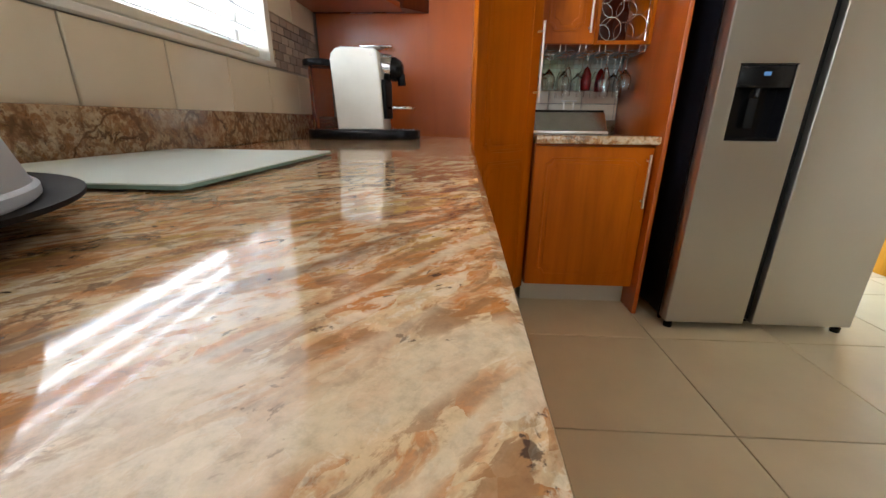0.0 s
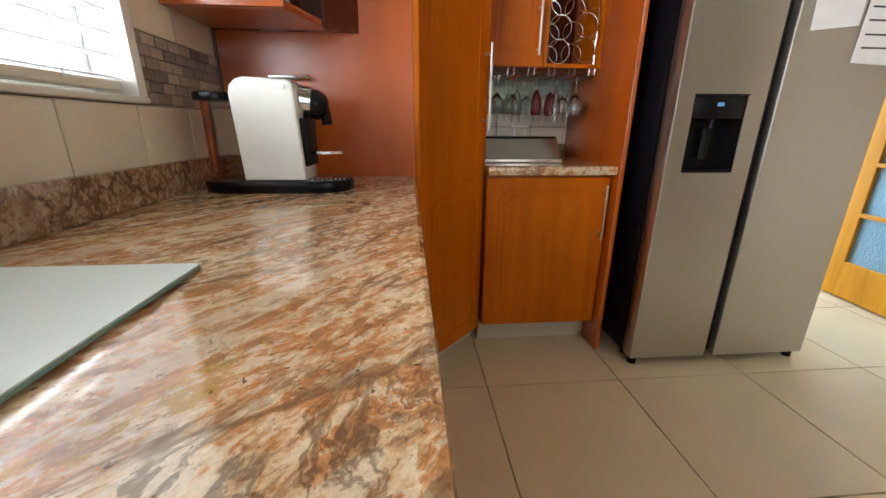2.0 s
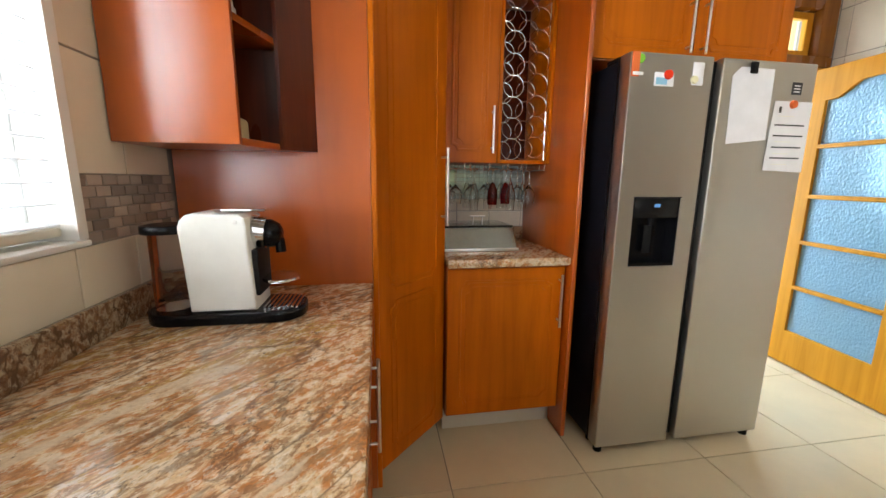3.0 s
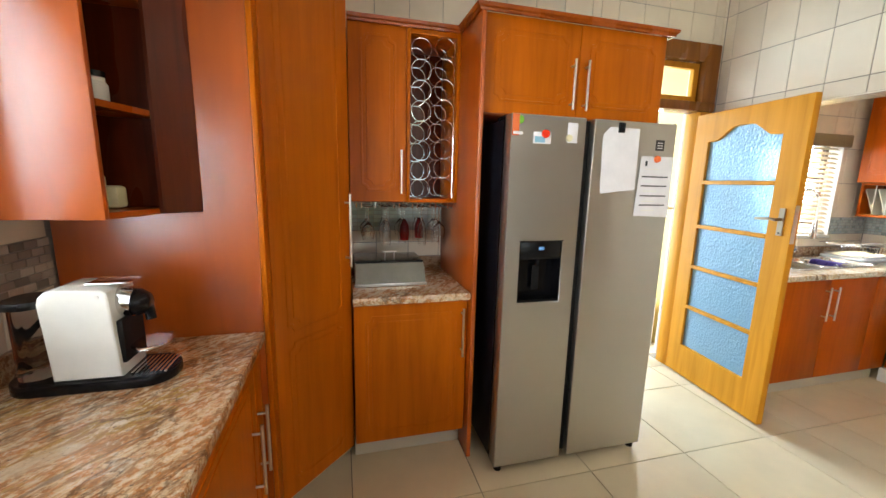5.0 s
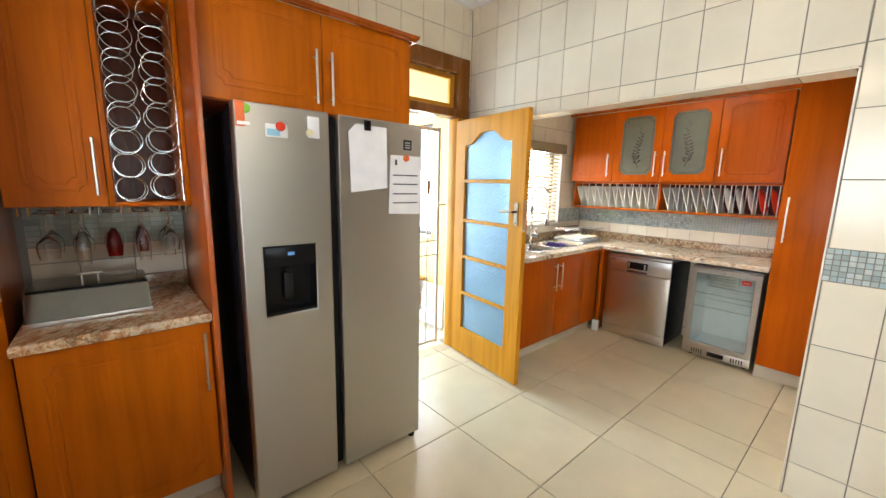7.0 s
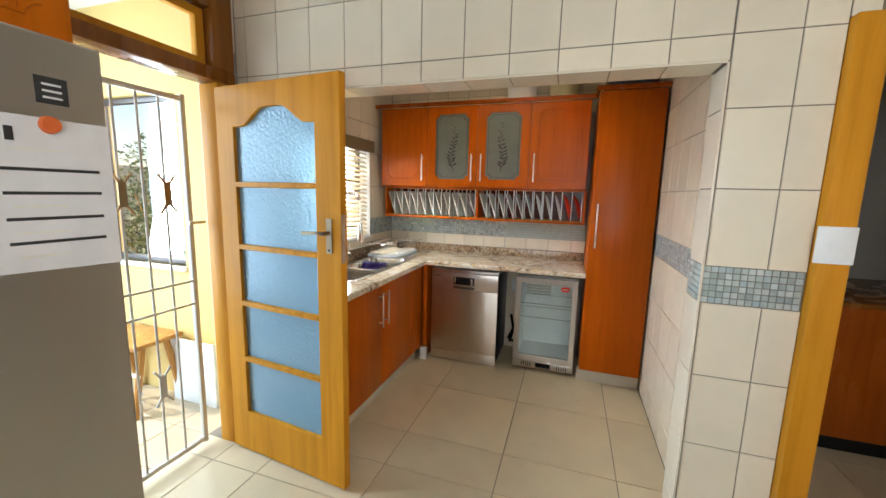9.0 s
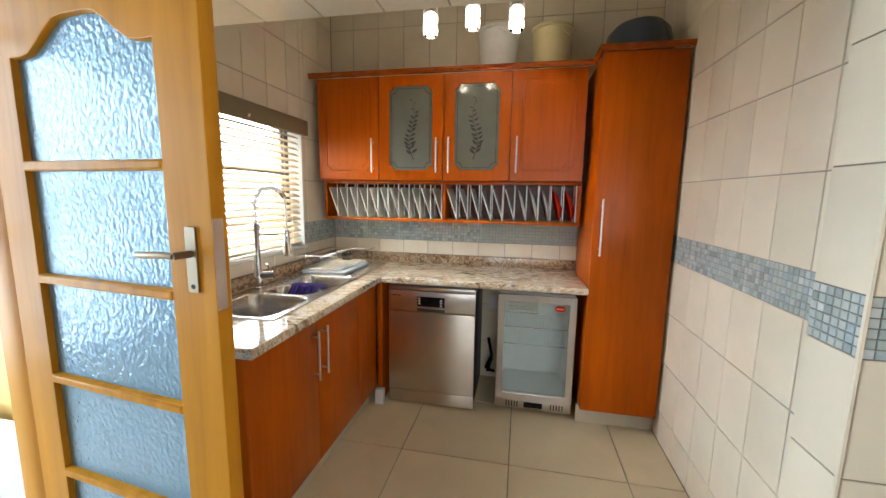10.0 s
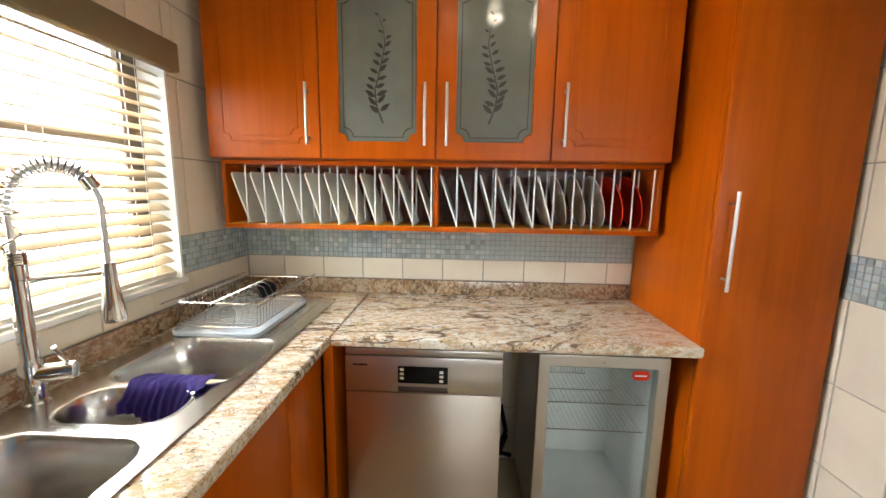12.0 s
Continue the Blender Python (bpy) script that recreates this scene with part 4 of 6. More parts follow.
single("end_panel", slab(1.5, 3.48, 0.0, 1.522, 4.128, 2.235, 0.002), CHERRY_PANEL, "tall cherry end panel beside the fridge", "panel")
single("end_panel", slab(2.515, 3.53, 1.795, 2.533, 4.128, 2.235, 0.002), CHERRY_PANEL, "cherry end panel of the cabinet over the fridge", "panel")

upper = thing("wall_cabinet", (1.06, 3.95, 1.35), "cherry wall cabinet with one raised-panel door", "cabinet")
part("body", slab(0.92, 3.812, 1.355, 1.213, 4.128, 2.235, 0.001), CHERRY_PANEL, upper)
panel_door(upper, (0.922, 3.79, 1.357), (1, 0), 0.291, 0.876, (0.262, 0.045, 0.27))

rack = thing("wine_rack", (1.357, 3.95, 1.35), "open cherry wine rack filled with chrome rings", "wine rack")
part("side", slab(1.215, 3.79, 1.355, 1.233, 4.12, 2.235, 0.001), CHERRY, rack)
part("side", slab(1.481, 3.79, 1.355, 1.4985, 4.12, 2.235, 0.001), CHERRY, rack)
part("bottom", slab(1.234, 3.79, 1.355, 1.48, 4.12, 1.373, 0.001), CHERRY, rack)
part("top", slab(1.234, 3.79, 2.2, 1.48, 4.12, 2.235, 0.001), CHERRY, rack)
# the shade at the back of the rack is put into this colour
part("back", slab(1.234, 4.1, 1.374, 1.48, 4.119, 2.199, 0), SHADED_INSIDE, rack)
for col in range(2):
    for row in range(8):
        cx, cz = 1.294 + 0.126 * col, 1.428 + 0.1015 * row + (0.012 if col else 0)
        for depth in (3.81, 3.97):
            rr = 0.0525
            pts = [(cx + rr * math.cos(2 * math.pi * k / 28), depth, cz + rr * math.sin(2 * math.pi * k / 28)) for k in range(28)]
            part("ring", tube(pts, 0.0017, 6, True), WIRE, rack)
for x in (1.237, 1.477):
    part("rail", rods(0.0025, ((x, 3.82, 1.374), (x, 3.82, 2.199)), seg=6), CHROME, rack)


def crown(name, points, label, z=2.235, mat=CHERRY_EDGE):
    """A moulded crown strip along a line on the cabinet tops."""
    bm = bmesh.new()
    prof = [(0.0, 0.0), (0.012, 0.0), (0.014, 0.01), (0.022, 0.016), (0.026, 0.03), (0.0, 0.03)]
    rings = []
    pts = [Vector((*p, z)) for p in points]
    for i, p in enumerate(pts):
        ds = [(b - a).normalized() for a, b in zip(pts, pts[1:])]
        a, b = ds[max(i - 1, 0)], ds[min(i, len(ds) - 1)]
        na, nb = a.cross(Vector((0, 0, 1))), b.cross(Vector((0, 0, 1)))
        n = (na + nb)
        n = n / (n.length_squared / 2) if n.length > 0.1 else na
        rings.append([bm.verts.new(p + n * u + Vector((0, 0, v))) for u, v in prof])
    for p, q in zip(rings, rings[1:]):
        for k in range(len(prof)):
            bm.faces.new((p[k], p[(k + 1) % 6], q[(k + 1) % 6], q[k]))
    bm.faces.new(rings[0])
    bm.faces.new(rings[-1][::-1])
    bmesh.ops.recalc_face_normals(bm, faces=bm.faces[:])
    single(name, bm, mat, label, "moulding", kind="structure")


crown("trim_crown_kitchen", [(0.92, 3.783), (1.499, 3.783), (1.499, 3.487), (2.535, 3.487), (2.535, 4.12)], "reddish cherry crown moulding over the cabinets", 2.2225)

above = thing("wall_cabinet", (2.02, 3.8, 1.8), "two-door cherry cabinet above the fridge", "cabinet")
part("body", slab(1.524, 3.535, 1.795, 2.513, 4.12, 2.235, 0.001), CHERRY_PANEL, above)
panel_door(above, (1.525, 3.514, 1.797), (1, 0), 0.5, 0.436, (0.463, 0.035, 0.27))
panel_door(above, (2.028, 3.514, 1.797), (1, 0), 0.503, 0.436, (0.035, 0.035, 0.27))

# stemware under the wall cabinet
stem_rack = thing("stemware_rack", (1.2, 3.95, 1.33), "chrome stemware rack under the wall cabinet", "glass rack")
for k in range(6):
    x = 0.965 + 0.1 * k
    for dx in (-0.014, 0.014):
        bm = tube([(x + dx, 3.8, 1.354), (x + dx, 3.8, 1.325), (x + dx, 4.1, 1.325), (x + dx, 4.1, 1.354)], 0.003, 6)
        part("rail", bm, CHROME, stem_rack)
WINE = [(0.033, 0.0), (0.034, 0.003), (0.006, 0.008), (0.0038, 0.03), (0.0038, 0.085), (0.012, 0.095), (0.032, 0.12), (0.036, 0.145), (0.03, 0.185), (0.0285, 0.185), (0.034, 0.145), (0.03, 0.122), (0.008, 0.1), (0, 0.098)]
TALL = [(0.03, 0.0), (0.031, 0.003), (0.006, 0.008), (0.0038, 0.03), (0.0038, 0.07), (0.01, 0.08), (0.022, 0.12), (0.025, 0.16), (0.021, 0.22), (0.0198, 0.22), (0.0235, 0.16), (0.02, 0.122), (0.006, 0.085), (0, 0.082)]
rng = random.Random(11)
flip = Matrix.Rotation(math.pi, 4, "X")
for k in range(5):
    for row in range(3):
        if k == 0 and row == 1:
            continue
        x, y = 1.015 + 0.1 * k, 3.85 + 0.085 * row
        red = (k, row) in ((2, 0), (3, 1))
        if red:
            g = thing("wine_glass", (x, y, 1.3315), "clear stemmed glass with a red bowl hanging from the rack", "wine glass", "glasses on the stemware rack")
            part("stem", lathe(TALL[:5] + [(0, 0.07)], (x, y, 1.3315), 18, flip), CLEAR, g)
            part("bowl", lathe([(0.002, 0.0702), (0.011, 0.079), (0.024, 0.11), (0.028, 0.15), (0.025, 0.19), (0.0235, 0.19), (0.0262, 0.15), (0.0225, 0.112), (0.009, 0.083), (0, 0.08)], (x, y, 1.3315), 18, flip), RED_GLASS, g, "red glass bowl")
            continue
        g = single("wine_glass", lathe(TALL if (k + row) % 2 else WINE, (0, 0, 0), 18, flip), CLEAR,
                   "clear stemmed glass hanging upside down from the rack", "wine glass", "glasses on the stemware rack")
        g.location = (x, y, 1.3315 + rng.uniform(-0.0004, 0.0004))

BIN_STEEL = metal("bread_bin_steel", (0.3, 0.32, 0.31), 0.14)
bin_ = thing("bread_bin", (1.12, 3.85, 0.92), "stainless steel bread bin with a sloping lid and bar handle", "bread bin")
prof = [(3.7, 0.921), (4.02, 0.921), (4.02, 1.04), (3.83, 1.04), (3.765, 1.034), (3.69, 0.928)]
bm = bmesh.new()
ends = [[bm.verts.new((x, y, z)) for y, z in prof] for x in (0.935, 1.31)]
for k in range(6):
    bm.faces.new((ends[0][k], ends[0][(k + 1) % 6], ends[1][(k + 1) % 6], ends[1][k]))
bm.faces.new(ends[0][::-1])
bm.faces.new(ends[1])
bmesh.ops.recalc_face_normals(bm, faces=bm.faces[:])
bmesh.ops.bevel(bm, geom=bm.edges[:], offset=0.006, segments=2, affect="EDGES")
part("body", bm, BIN_STEEL, bin_)
part("rim", rods(0.004, ((0.94, 3.768, 1.036), (1.305, 3.768, 1.036))), BLACK, bin_)
part("base_strip", slab(0.932, 3.684, 0.9212, 1.313, 3.69, 0.936, 0.0015), NICKEL, bin_, "bright steel base strip")
bm = rods(0.0045, ((1.085, 3.8, 1.085), (1.165, 3.8, 1.085)))
rod(bm, (1.1, 3.8, 1.04), (1.1, 3.8, 1.085), 0.0035)
rod(bm, (1.15, 3.8, 1.04), (1.15, 3.8, 1.085), 0.0035)
part("handle", bm, NICKEL, bin_)

# ---- fridge ----
FX0, FX1, FMID = 1.592, 2.468, 1.985
fridge = thing("refrigerator", (2.03, 3.7, 0), "tall silver side-by-side refrigerator with a black water dispenser", "refrigerator")
part("body", slab(FX0 + 0.006, 3.405, 0.045, FX1 - 0.004, 4.08, 1.755, 0.006), FRIDGE_SIDE, fridge, "black fridge casing")
DX0, DX1, DZ0, DZ1 = 1.668, 1.885, 0.912, 1.205
ld = part("door", sheet(rounded(FX0, 0.046, FMID - 0.022, 1.768, 0.006, 3), ([(DX0, DZ0), (DX1, DZ0), (DX1, DZ1), (DX0, DZ1)],), 0.072, 0.006, upright((0, 3.355, 0), (1, 0))), FRIDGE_STEEL, fridge, "silver freezer door")
rd = part("door", sheet(rounded(FMID + 0.02, 0.046, FX1, 1.768, 0.006, 3), (), 0.072, 0.006, upright((0, 3.355, 0), (1, 0))), FRIDGE_STEEL, fridge, "silver fridge door")
part("door_edge", slab(FX0 + 0.001, 3.392, 0.06, FX0 + 0.01, 3.404, 1.765, 0.001), BLACK, fridge)
part("centre_strip", slab(FMID - 0.021, 3.35, 0.062, FMID + 0.019, 3.4, 1.76, 0.002), BLACK_MATT, fridge, "black recessed grip strip")
disp = part("dispenser", boxes((DX0 - 0.004, 3.317, DZ1 + 0.0005, DX1 + 0.004, 3.325, DZ1 + 0.004), (DX0, 3.386, DZ0, DX1, 3.391, DZ1), (DX0, 3.322, DZ0, DX0 + 0.004, 3.386, DZ1), (DX1 - 0.004, 3.322, DZ0, DX1, 3.386, DZ1),
                                  (DX0 + 0.004, 3.322, DZ0, DX1 - 0.004, 3.386, DZ0 + 0.012)), BLACK, ld, "glossy black dispenser recess")
part("control_panel", slab(DX0 + 0.005, 3.322, DZ1 - 0.085, DX1 - 0.005, 3.385, DZ1 - 0.001, 0.003), BLACK, disp)
part("spout", rods(0.014, ((1.777, 3.35, DZ1 - 0.12), (1.777, 3.35, DZ1 - 0.086)), seg=14), BLACK, disp)
part("paddle", slab(1.758, 3.36, DZ0 + 0.05, 1.796, 3.366, DZ1 - 0.122, 0.004), BLACK_MATT, disp)
part("display", slab(1.765, 3.3205, DZ1 - 0.04, 1.792, 3.3218, DZ1 - 0.026, 0), LED, disp)
for x in (FX0 + 0.04, FX1 - 0.022):
    part("foot", lathe([(0, 0), (0.02, 0), (0.02, 0.024), (0.01, 0.026), (0.01, 0.048), (0, 0.048)], (x, 3.365, 0), 14), BLACK, fridge)
part("grille", slab(FX0 + 0.02, 3.42, 0.012, FX1 - 0.02, 3.44, 0.044, 0.002), BLACK, fridge)
for x0, x1 in ((FX0 + 0.01, FX0 + 0.07), (FX1 - 0.07, FX1 - 0.01)):
    part("hinge_cover", slab(x0, 3.405, 1.756, x1, 3.5, 1.774, 0.004), BLACK, fridge)
part("badge", slab(2.352, 3.3175, 1.64, 2.402, 3.3187, 1.69, 0), INK, rd)
for k in range(3):
    part("badge_line", slab(2.362, 3.3168, 1.65 + 0.012 * k, 2.392, 3.3174, 1.654 + 0.012 * k, 0), PAPER, rd)

sheet1 = thing("notice_sheet", (2.155, 3.3165, 1.46), "blank white paper sheet clipped to the fridge door", "paper")
part("paper", sheet([(2.062, 1.43), (2.255, 1.452), (2.252, 1.735), (2.09, 1.737), (2.052, 1.7)], (), 0.0008, 0, upright((0, 3.3165, 0), (1, 0))), PAPER, sheet1)
part("clip", slab(2.13, 3.309, 1.712, 2.165, 3.316, 1.758, 0.003), BLACK, sheet1, "black magnetic clip")
sheet2 = thing("notice_sheet", (2.36, 3.3165, 1.32), "printed white form held by an orange magnet", "paper")
part("paper", sheet([(2.262, 1.325), (2.466, 1.318), (2.464, 1.612), (2.275, 1.612)], (), 0.0008, 0, upright((0, 3.3152, 0), (1, 0))), PAPER, sheet2)
for z in (1.375, 1.42, 1.468, 1.512):
    part("ruled_line", slab(2.288, 3.3138, z, 2.44, 3.3146, z + 0.006, 0), INK, sheet2)
for z in (1.55, 1.35, 1.395, 1.445):
    part("text_bar", slab(2.3, 3.314, z, 2.38, 3.3147, z + 0.003, 0), GREY_CHINA, sheet2)
part("stamp", slab(2.3, 3.3138, 1.565, 2.312, 3.3146, 1.59, 0), INK, sheet2)
part("magnet", lathe([(0, 0), (0.017, 0), (0.015, 0.01), (0, 0.012)], (2.365, 3.3146, 1.6), 16, Matrix.Rotation(math.pi / 2, 4, "X")), ORANGE, sheet2, "round orange magnet")
mag = thing("fridge_magnet", (1.62, 3.317, 1.68), "orange, white and green fridge magnet", "magnet")
part("backing", slab(1.596, 3.3125, 1.675, 1.628, 3.3185, 1.765, 0.001), ORANGE, mag)
part("flower", lathe([(0, 0), (0.018, 0), (0.016, 0.005), (0, 0.006)], (1.634, 3.3185, 1.742), 14, Matrix.Rotation(math.pi / 2, 4, "X")), GREEN, mag)
part("stripe", slab(1.6, 3.311, 1.68, 1.645, 3.3124, 1.692, 0), PAPER, mag)
mag = thing("fridge_magnet", (1.745, 3.317, 1.67), "blue and white card under a red magnet", "magnet")
part("card", slab(1.7, 3.3155, 1.645, 1.785, 3.3185, 1.695, 0.0005), PAPER, mag)
part("wave", slab(1.706, 3.3145, 1.65, 1.755, 3.3154, 1.676, 0), SKYBLUE, mag)
part("button", lathe([(0, 0), (0.019, 0), (0.017, 0.008), (0, 0.01)], (1.757, 3.3145, 1.688), 16, Matrix.Rotation(math.pi / 2, 4, "X")), RED, mag)
mag = thing("fridge_magnet", (1.885, 3.317, 1.68), "small white note under a pale yellow magnet", "magnet")
part("note", slab(1.868, 3.3165, 1.655, 1.918, 3.3185, 1.742, 0.0005), PAPER, mag)
part("button", lathe([(0, 0), (0.016, 0), (0.014, 0.007), (0, 0.008)], (1.876, 3.3165, 1.675), 16, Matrix.Rotation(math.pi / 2, 4, "X")), PALEYELLOW, mag)

# ---- things on the west counter ----
coffee = thing("coffee_machine", (0.22, 2.9, 0.92), "cream capsule coffee machine with a black base and chrome spout", "coffee machine")
CY0, CY1 = 2.835, 2.965
side = [(0.17, 0.952), (0.318, 0.952)] + [(0.308, 1.165), (0.305, 1.178), (0.295, 1.186)] + [(0.195, 1.19), (0.176, 1.185), (0.163, 1.172), (0.158, 1.155)]
turn = upright((0, (CY0 + CY1) / 2, 0), (1, 0))
part("casing", sheet(side, (), CY1 - CY0, 0.006, turn), CREAM_PLASTIC, coffee, "glossy cream casing")
part("base", sheet(rounded(0.055, CY0 - 0.012, 0.425, CY1 + 0.012, 0.07, 10), (), 0.03, 0.004, Matrix.Translation((0, 0, 0.9355))), BLACK, coffee)
for k in range(8):
    part("grid_bar", slab(0.33 + 0.011 * k, CY0 + 0.012, 0.951, 0.335 + 0.011 * k, CY1 - 0.012, 0.955, 0), CHROME, coffee)
part("front_panel", slab(0.312, CY0 + 0.012, 0.985, 0.326, CY1 - 0.012, 1.1, 0.002), BLACK_MATT, coffee)
part("cup_rest", sheet(rounded(0.318, CY0 + 0.012, 0.41, CY1 - 0.012, 0.05, 8), (), 0.008, 0.002, Matrix.Translation((0, 0, 1.018))), CHROME, coffee)
part("head", rods(0.04, ((0.3, (CY0 + CY1) / 2, 1.14), (0.338, (CY0 + CY1) / 2, 1.136)), seg=20), CHROME, coffee)
part("nozzle", lathe([(0.036, 0), (0.036, 0.012), (0.025, 0.03), (0.014, 0.036), (0, 0.036)], (0.338, (CY0 + CY1) / 2, 1.133), 18, Matrix.Rotation(math.pi / 2, 4, "Y")), BLACK, coffee)
part("spout", tube([(0.35, 2.9, 1.13), (0.366, 2.9, 1.115), (0.368, 2.9, 1.085)], 0.013, 10), BLACK, coffee)
part("lever", slab(0.245, CY0 + 0.03, 1.1905, 0.345, CY1 - 0.03, 1.197, 0.003), CHROME, coffee, "chrome capsule lever")
part("button", lathe([(0, 0), (0.005, 0), (0.005, 0.002), (0, 0.003)], (0.285, CY0, 1.168), 12, Matrix.Rotation(math.pi / 2, 4, "X")), NICKEL, coffee)
tank = part("water_tank", sheet(rounded(0.075, CY0 + 0.012, 0.152, CY1 - 0.012, 0.035, 8), (), 0.185, 0.003, Matrix.Translation((0, 0, 1.046))), see_through("tank_plastic", (0.8, 0.82, 0.84), 0.03, ior=1.08), coffee, "clear smoky water tank")
part("tank_lid", sheet(rounded(0.06, CY0 + 0.006, 0.152, CY1 - 0.006, 0.042, 8), (), 0.02, 0.003, Matrix.Translation((0, 0, 1.148))), BLACK, coffee)
part("cable", tube([(0.07, 2.93, 0.96), (0.045, 2.96, 0.975), (0.035, 3.0, 1.02), (0.035, 3.03, 1.06), (0.028, 3.05, 1.09)], 0.004, 8), BLACK, coffee)

board = thing("glass_chopping_board", (0.18, 2.1, 0.92), "frosted pale green glass chopping board on the granite", "chopping board")
part("glass", sheet(rounded(0.035, 1.9, 0.33, 2.29, 0.008, 3), (), 0.005, 0.0, Matrix.Translation((0, 0, 0.9252))), BOARD_GLASS, board)
part("edge", sheet(rounded(0.0335, 1.8985, 0.3315, 2.2915, 0.009, 3), (rounded(0.036, 1.901, 0.329, 2.289, 0.008, 3),), 0.0034, 0.0, Matrix.Translation((0, 0, 0.9246))), GLASS_EDGE, board)
for x, y in ((0.06, 1.93), (0.305, 1.93), (0.06, 2.26), (0.305, 2.26)):
    part("foot", rods(0.008, ((x, y, 0.9205), (x, y, 0.9226)), seg=12), WHITE_PLASTIC, board)

dome = thing("cake_dome", (0.2, 1.68, 0.92), "milky plastic cake dome on a black dished plate", "cake dome")
MILKY = backlit("milky_cover", (0.74, 0.76, 0.79), (0.9, 0.92, 0.95), 0.45)
part("plate", lathe([(0, 0.001), (0.075, 0.001), (0.085, 0.002), (0.13, 0.005), (0.165, 0.012), (0.187, 0.0185), (0.1875, 0.0215), (0.165, 0.0165), (0.13, 0.01), (0.09, 0.007), (0, 0.006)], (0.2, 1.68, 0.92), 64), DARK_CHINA, dome, "black glazed plate")
part("cover", lathe([(0.164, 0.017), (0.164, 0.024), (0.154, 0.06), (0.135, 0.11), (0.105, 0.15), (0.06, 0.172), (0, 0.18), (0, 0.1775), (0.059, 0.1695), (0.103, 0.148), (0.1325, 0.109), (0.1515, 0.06), (0.1615, 0.024), (0.1615, 0.017)],
                  (0.2, 1.68, 0.92), 64), MILKY, dome, "milky plastic cover")
part("cover_rim", lathe([(0.1645, 0.0168), (0.167, 0.019), (0.167, 0.024), (0.1645, 0.026)], (0.2, 1.68, 0.92), 64), MILKY, dome)
part("inner_board", lathe([(0, 0.0), (0.14, 0.0), (0.14, 0.02), (0, 0.02)], (0.2, 1.68, 0.932), 48), PALEYELLOW, dome)

# ---- scullery ----
SX = (3.975, 3.628, 5.375, 4.085)
hole = rounded(SX[0] + 0.015, SX[1] + 0.015, 4.89, SX[3] - 0.05, 0.04)
counter("granite_worktop", 3.69, 3.51, 5.518, 4.128, 0.905, "granite worktop round the steel sink, lit by the window", (hole,))
counter("granite_worktop", 4.925, 2.212, 5.518, 3.507, 0.905, "cream and brown granite worktop over the appliances")
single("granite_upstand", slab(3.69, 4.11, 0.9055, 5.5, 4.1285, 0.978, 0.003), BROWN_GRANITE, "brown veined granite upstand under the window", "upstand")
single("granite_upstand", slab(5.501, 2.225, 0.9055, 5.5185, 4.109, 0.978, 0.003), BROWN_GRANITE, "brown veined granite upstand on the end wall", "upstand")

sink = thing("kitchen_sink", (4.6, 3.86, 0.905), "triple bowl stainless steel sink with a ribbed drainer", "sink")
BOWLS = [(3.995, 3.665, 4.335, 4.0, 0.07, 0.17), (4.375, 3.7, 4.53, 3.975, 0.07, 0.12), (4.56, 3.655, 4.868, 4.01, 0.07, 0.17)]
deck = sheet(rounded(*SX, 0.02), [rounded(a, b, c, d, r) for a, b, c, d, r, _ in BOWLS], 0.004, 0.001, Matrix.Translation((0, 0, 0.9078)))
bmesh.ops.remove_doubles(deck, verts=deck.verts[:], dist=1e-5)
part("deck", deck, SINK_STEEL, sink, "", 0)
for a, b, c, d, r, deep in BOWLS:
    bm = bmesh.new()
    loops = []
    for off, z in ((-0.006, 0.911), (0.0, 0.908), (0.006, 0.895), (0.012, 0.905 - deep * 0.85), (0.03, 0.905 - deep * 0.97), (0.06, 0.905 - deep)):
        loops.append([bm.verts.new((x, y, z)) for x, y in rounded(a + off, b + off, c - off, d - off, max(r - off * 0.3, 0.02))])
    for p, q in zip(loops, loops[1:]):
        for k in range(len(p)):
            bm.faces.new((p[k], p[(k + 1) % len(p)], q[(k + 1) % len(p)], q[k]))
    bm.faces.new(loops[-1])
    bmesh.ops.recalc_face_normals(bm, faces=bm.faces[:])
    bmesh.ops.reverse_faces(bm, faces=bm.faces[:])
    bowl = part("bowl", bm, SINK_STEEL, sink)
    part("drain", lathe([(0, 0.004), (0.03, 0.004), (0.036, 0.001), (0.036, 0.0), (0, 0.0)], ((a + c) / 2, (b + d) / 2, 0.9055 - deep), 20), CHROME, bowl)
for k in range(9):
    y = 3.69 + 0.038 * k
    part("drainer_rib", rods(0.004, ((4.91, y, 0.9085), (5.33, y, 0.9085)), seg=8), SINK_STEEL, sink)

tap = thing("spring_tap", (4.44, 4.045, 0.91), "tall chrome spring-neck kitchen tap", "tap")
TX, TY = 4.44, 4.045
part("body", lathe([(0, 0), (0.027, 0), (0.027, 0.008), (0.023, 0.012), (0.023, 0.1), (0.02, 0.105), (0.017, 0.115), (0.017, 0.3), (0.02, 0.302), (0.02, 0.36), (0, 0.36)], (TX, TY, 0.9102), 24), CHROME, tap)
arc = [(TX, TY, 1.27), (TX, TY, 1.36)] + [(TX + 0.05 * (1 - math.cos(a)), TY - 0.06 * (1 - math.cos(a)), 1.37 + 0.1 * math.sin(a)) for a in [math.pi * k / 16 for k in range(17)]] + [(TX + 0.1, TY - 0.12, 1.3), (TX + 0.1, TY - 0.12, 1.22)]
part("hose", tube(arc, 0.0065, 10), NICKEL, tap)
c0, c1 = Vector(arc[-7]), Vector(arc[-5])
part("collar", rods(0.017, (c0, c0.lerp(c1, 0.8)), seg=16), CHROME, tap)
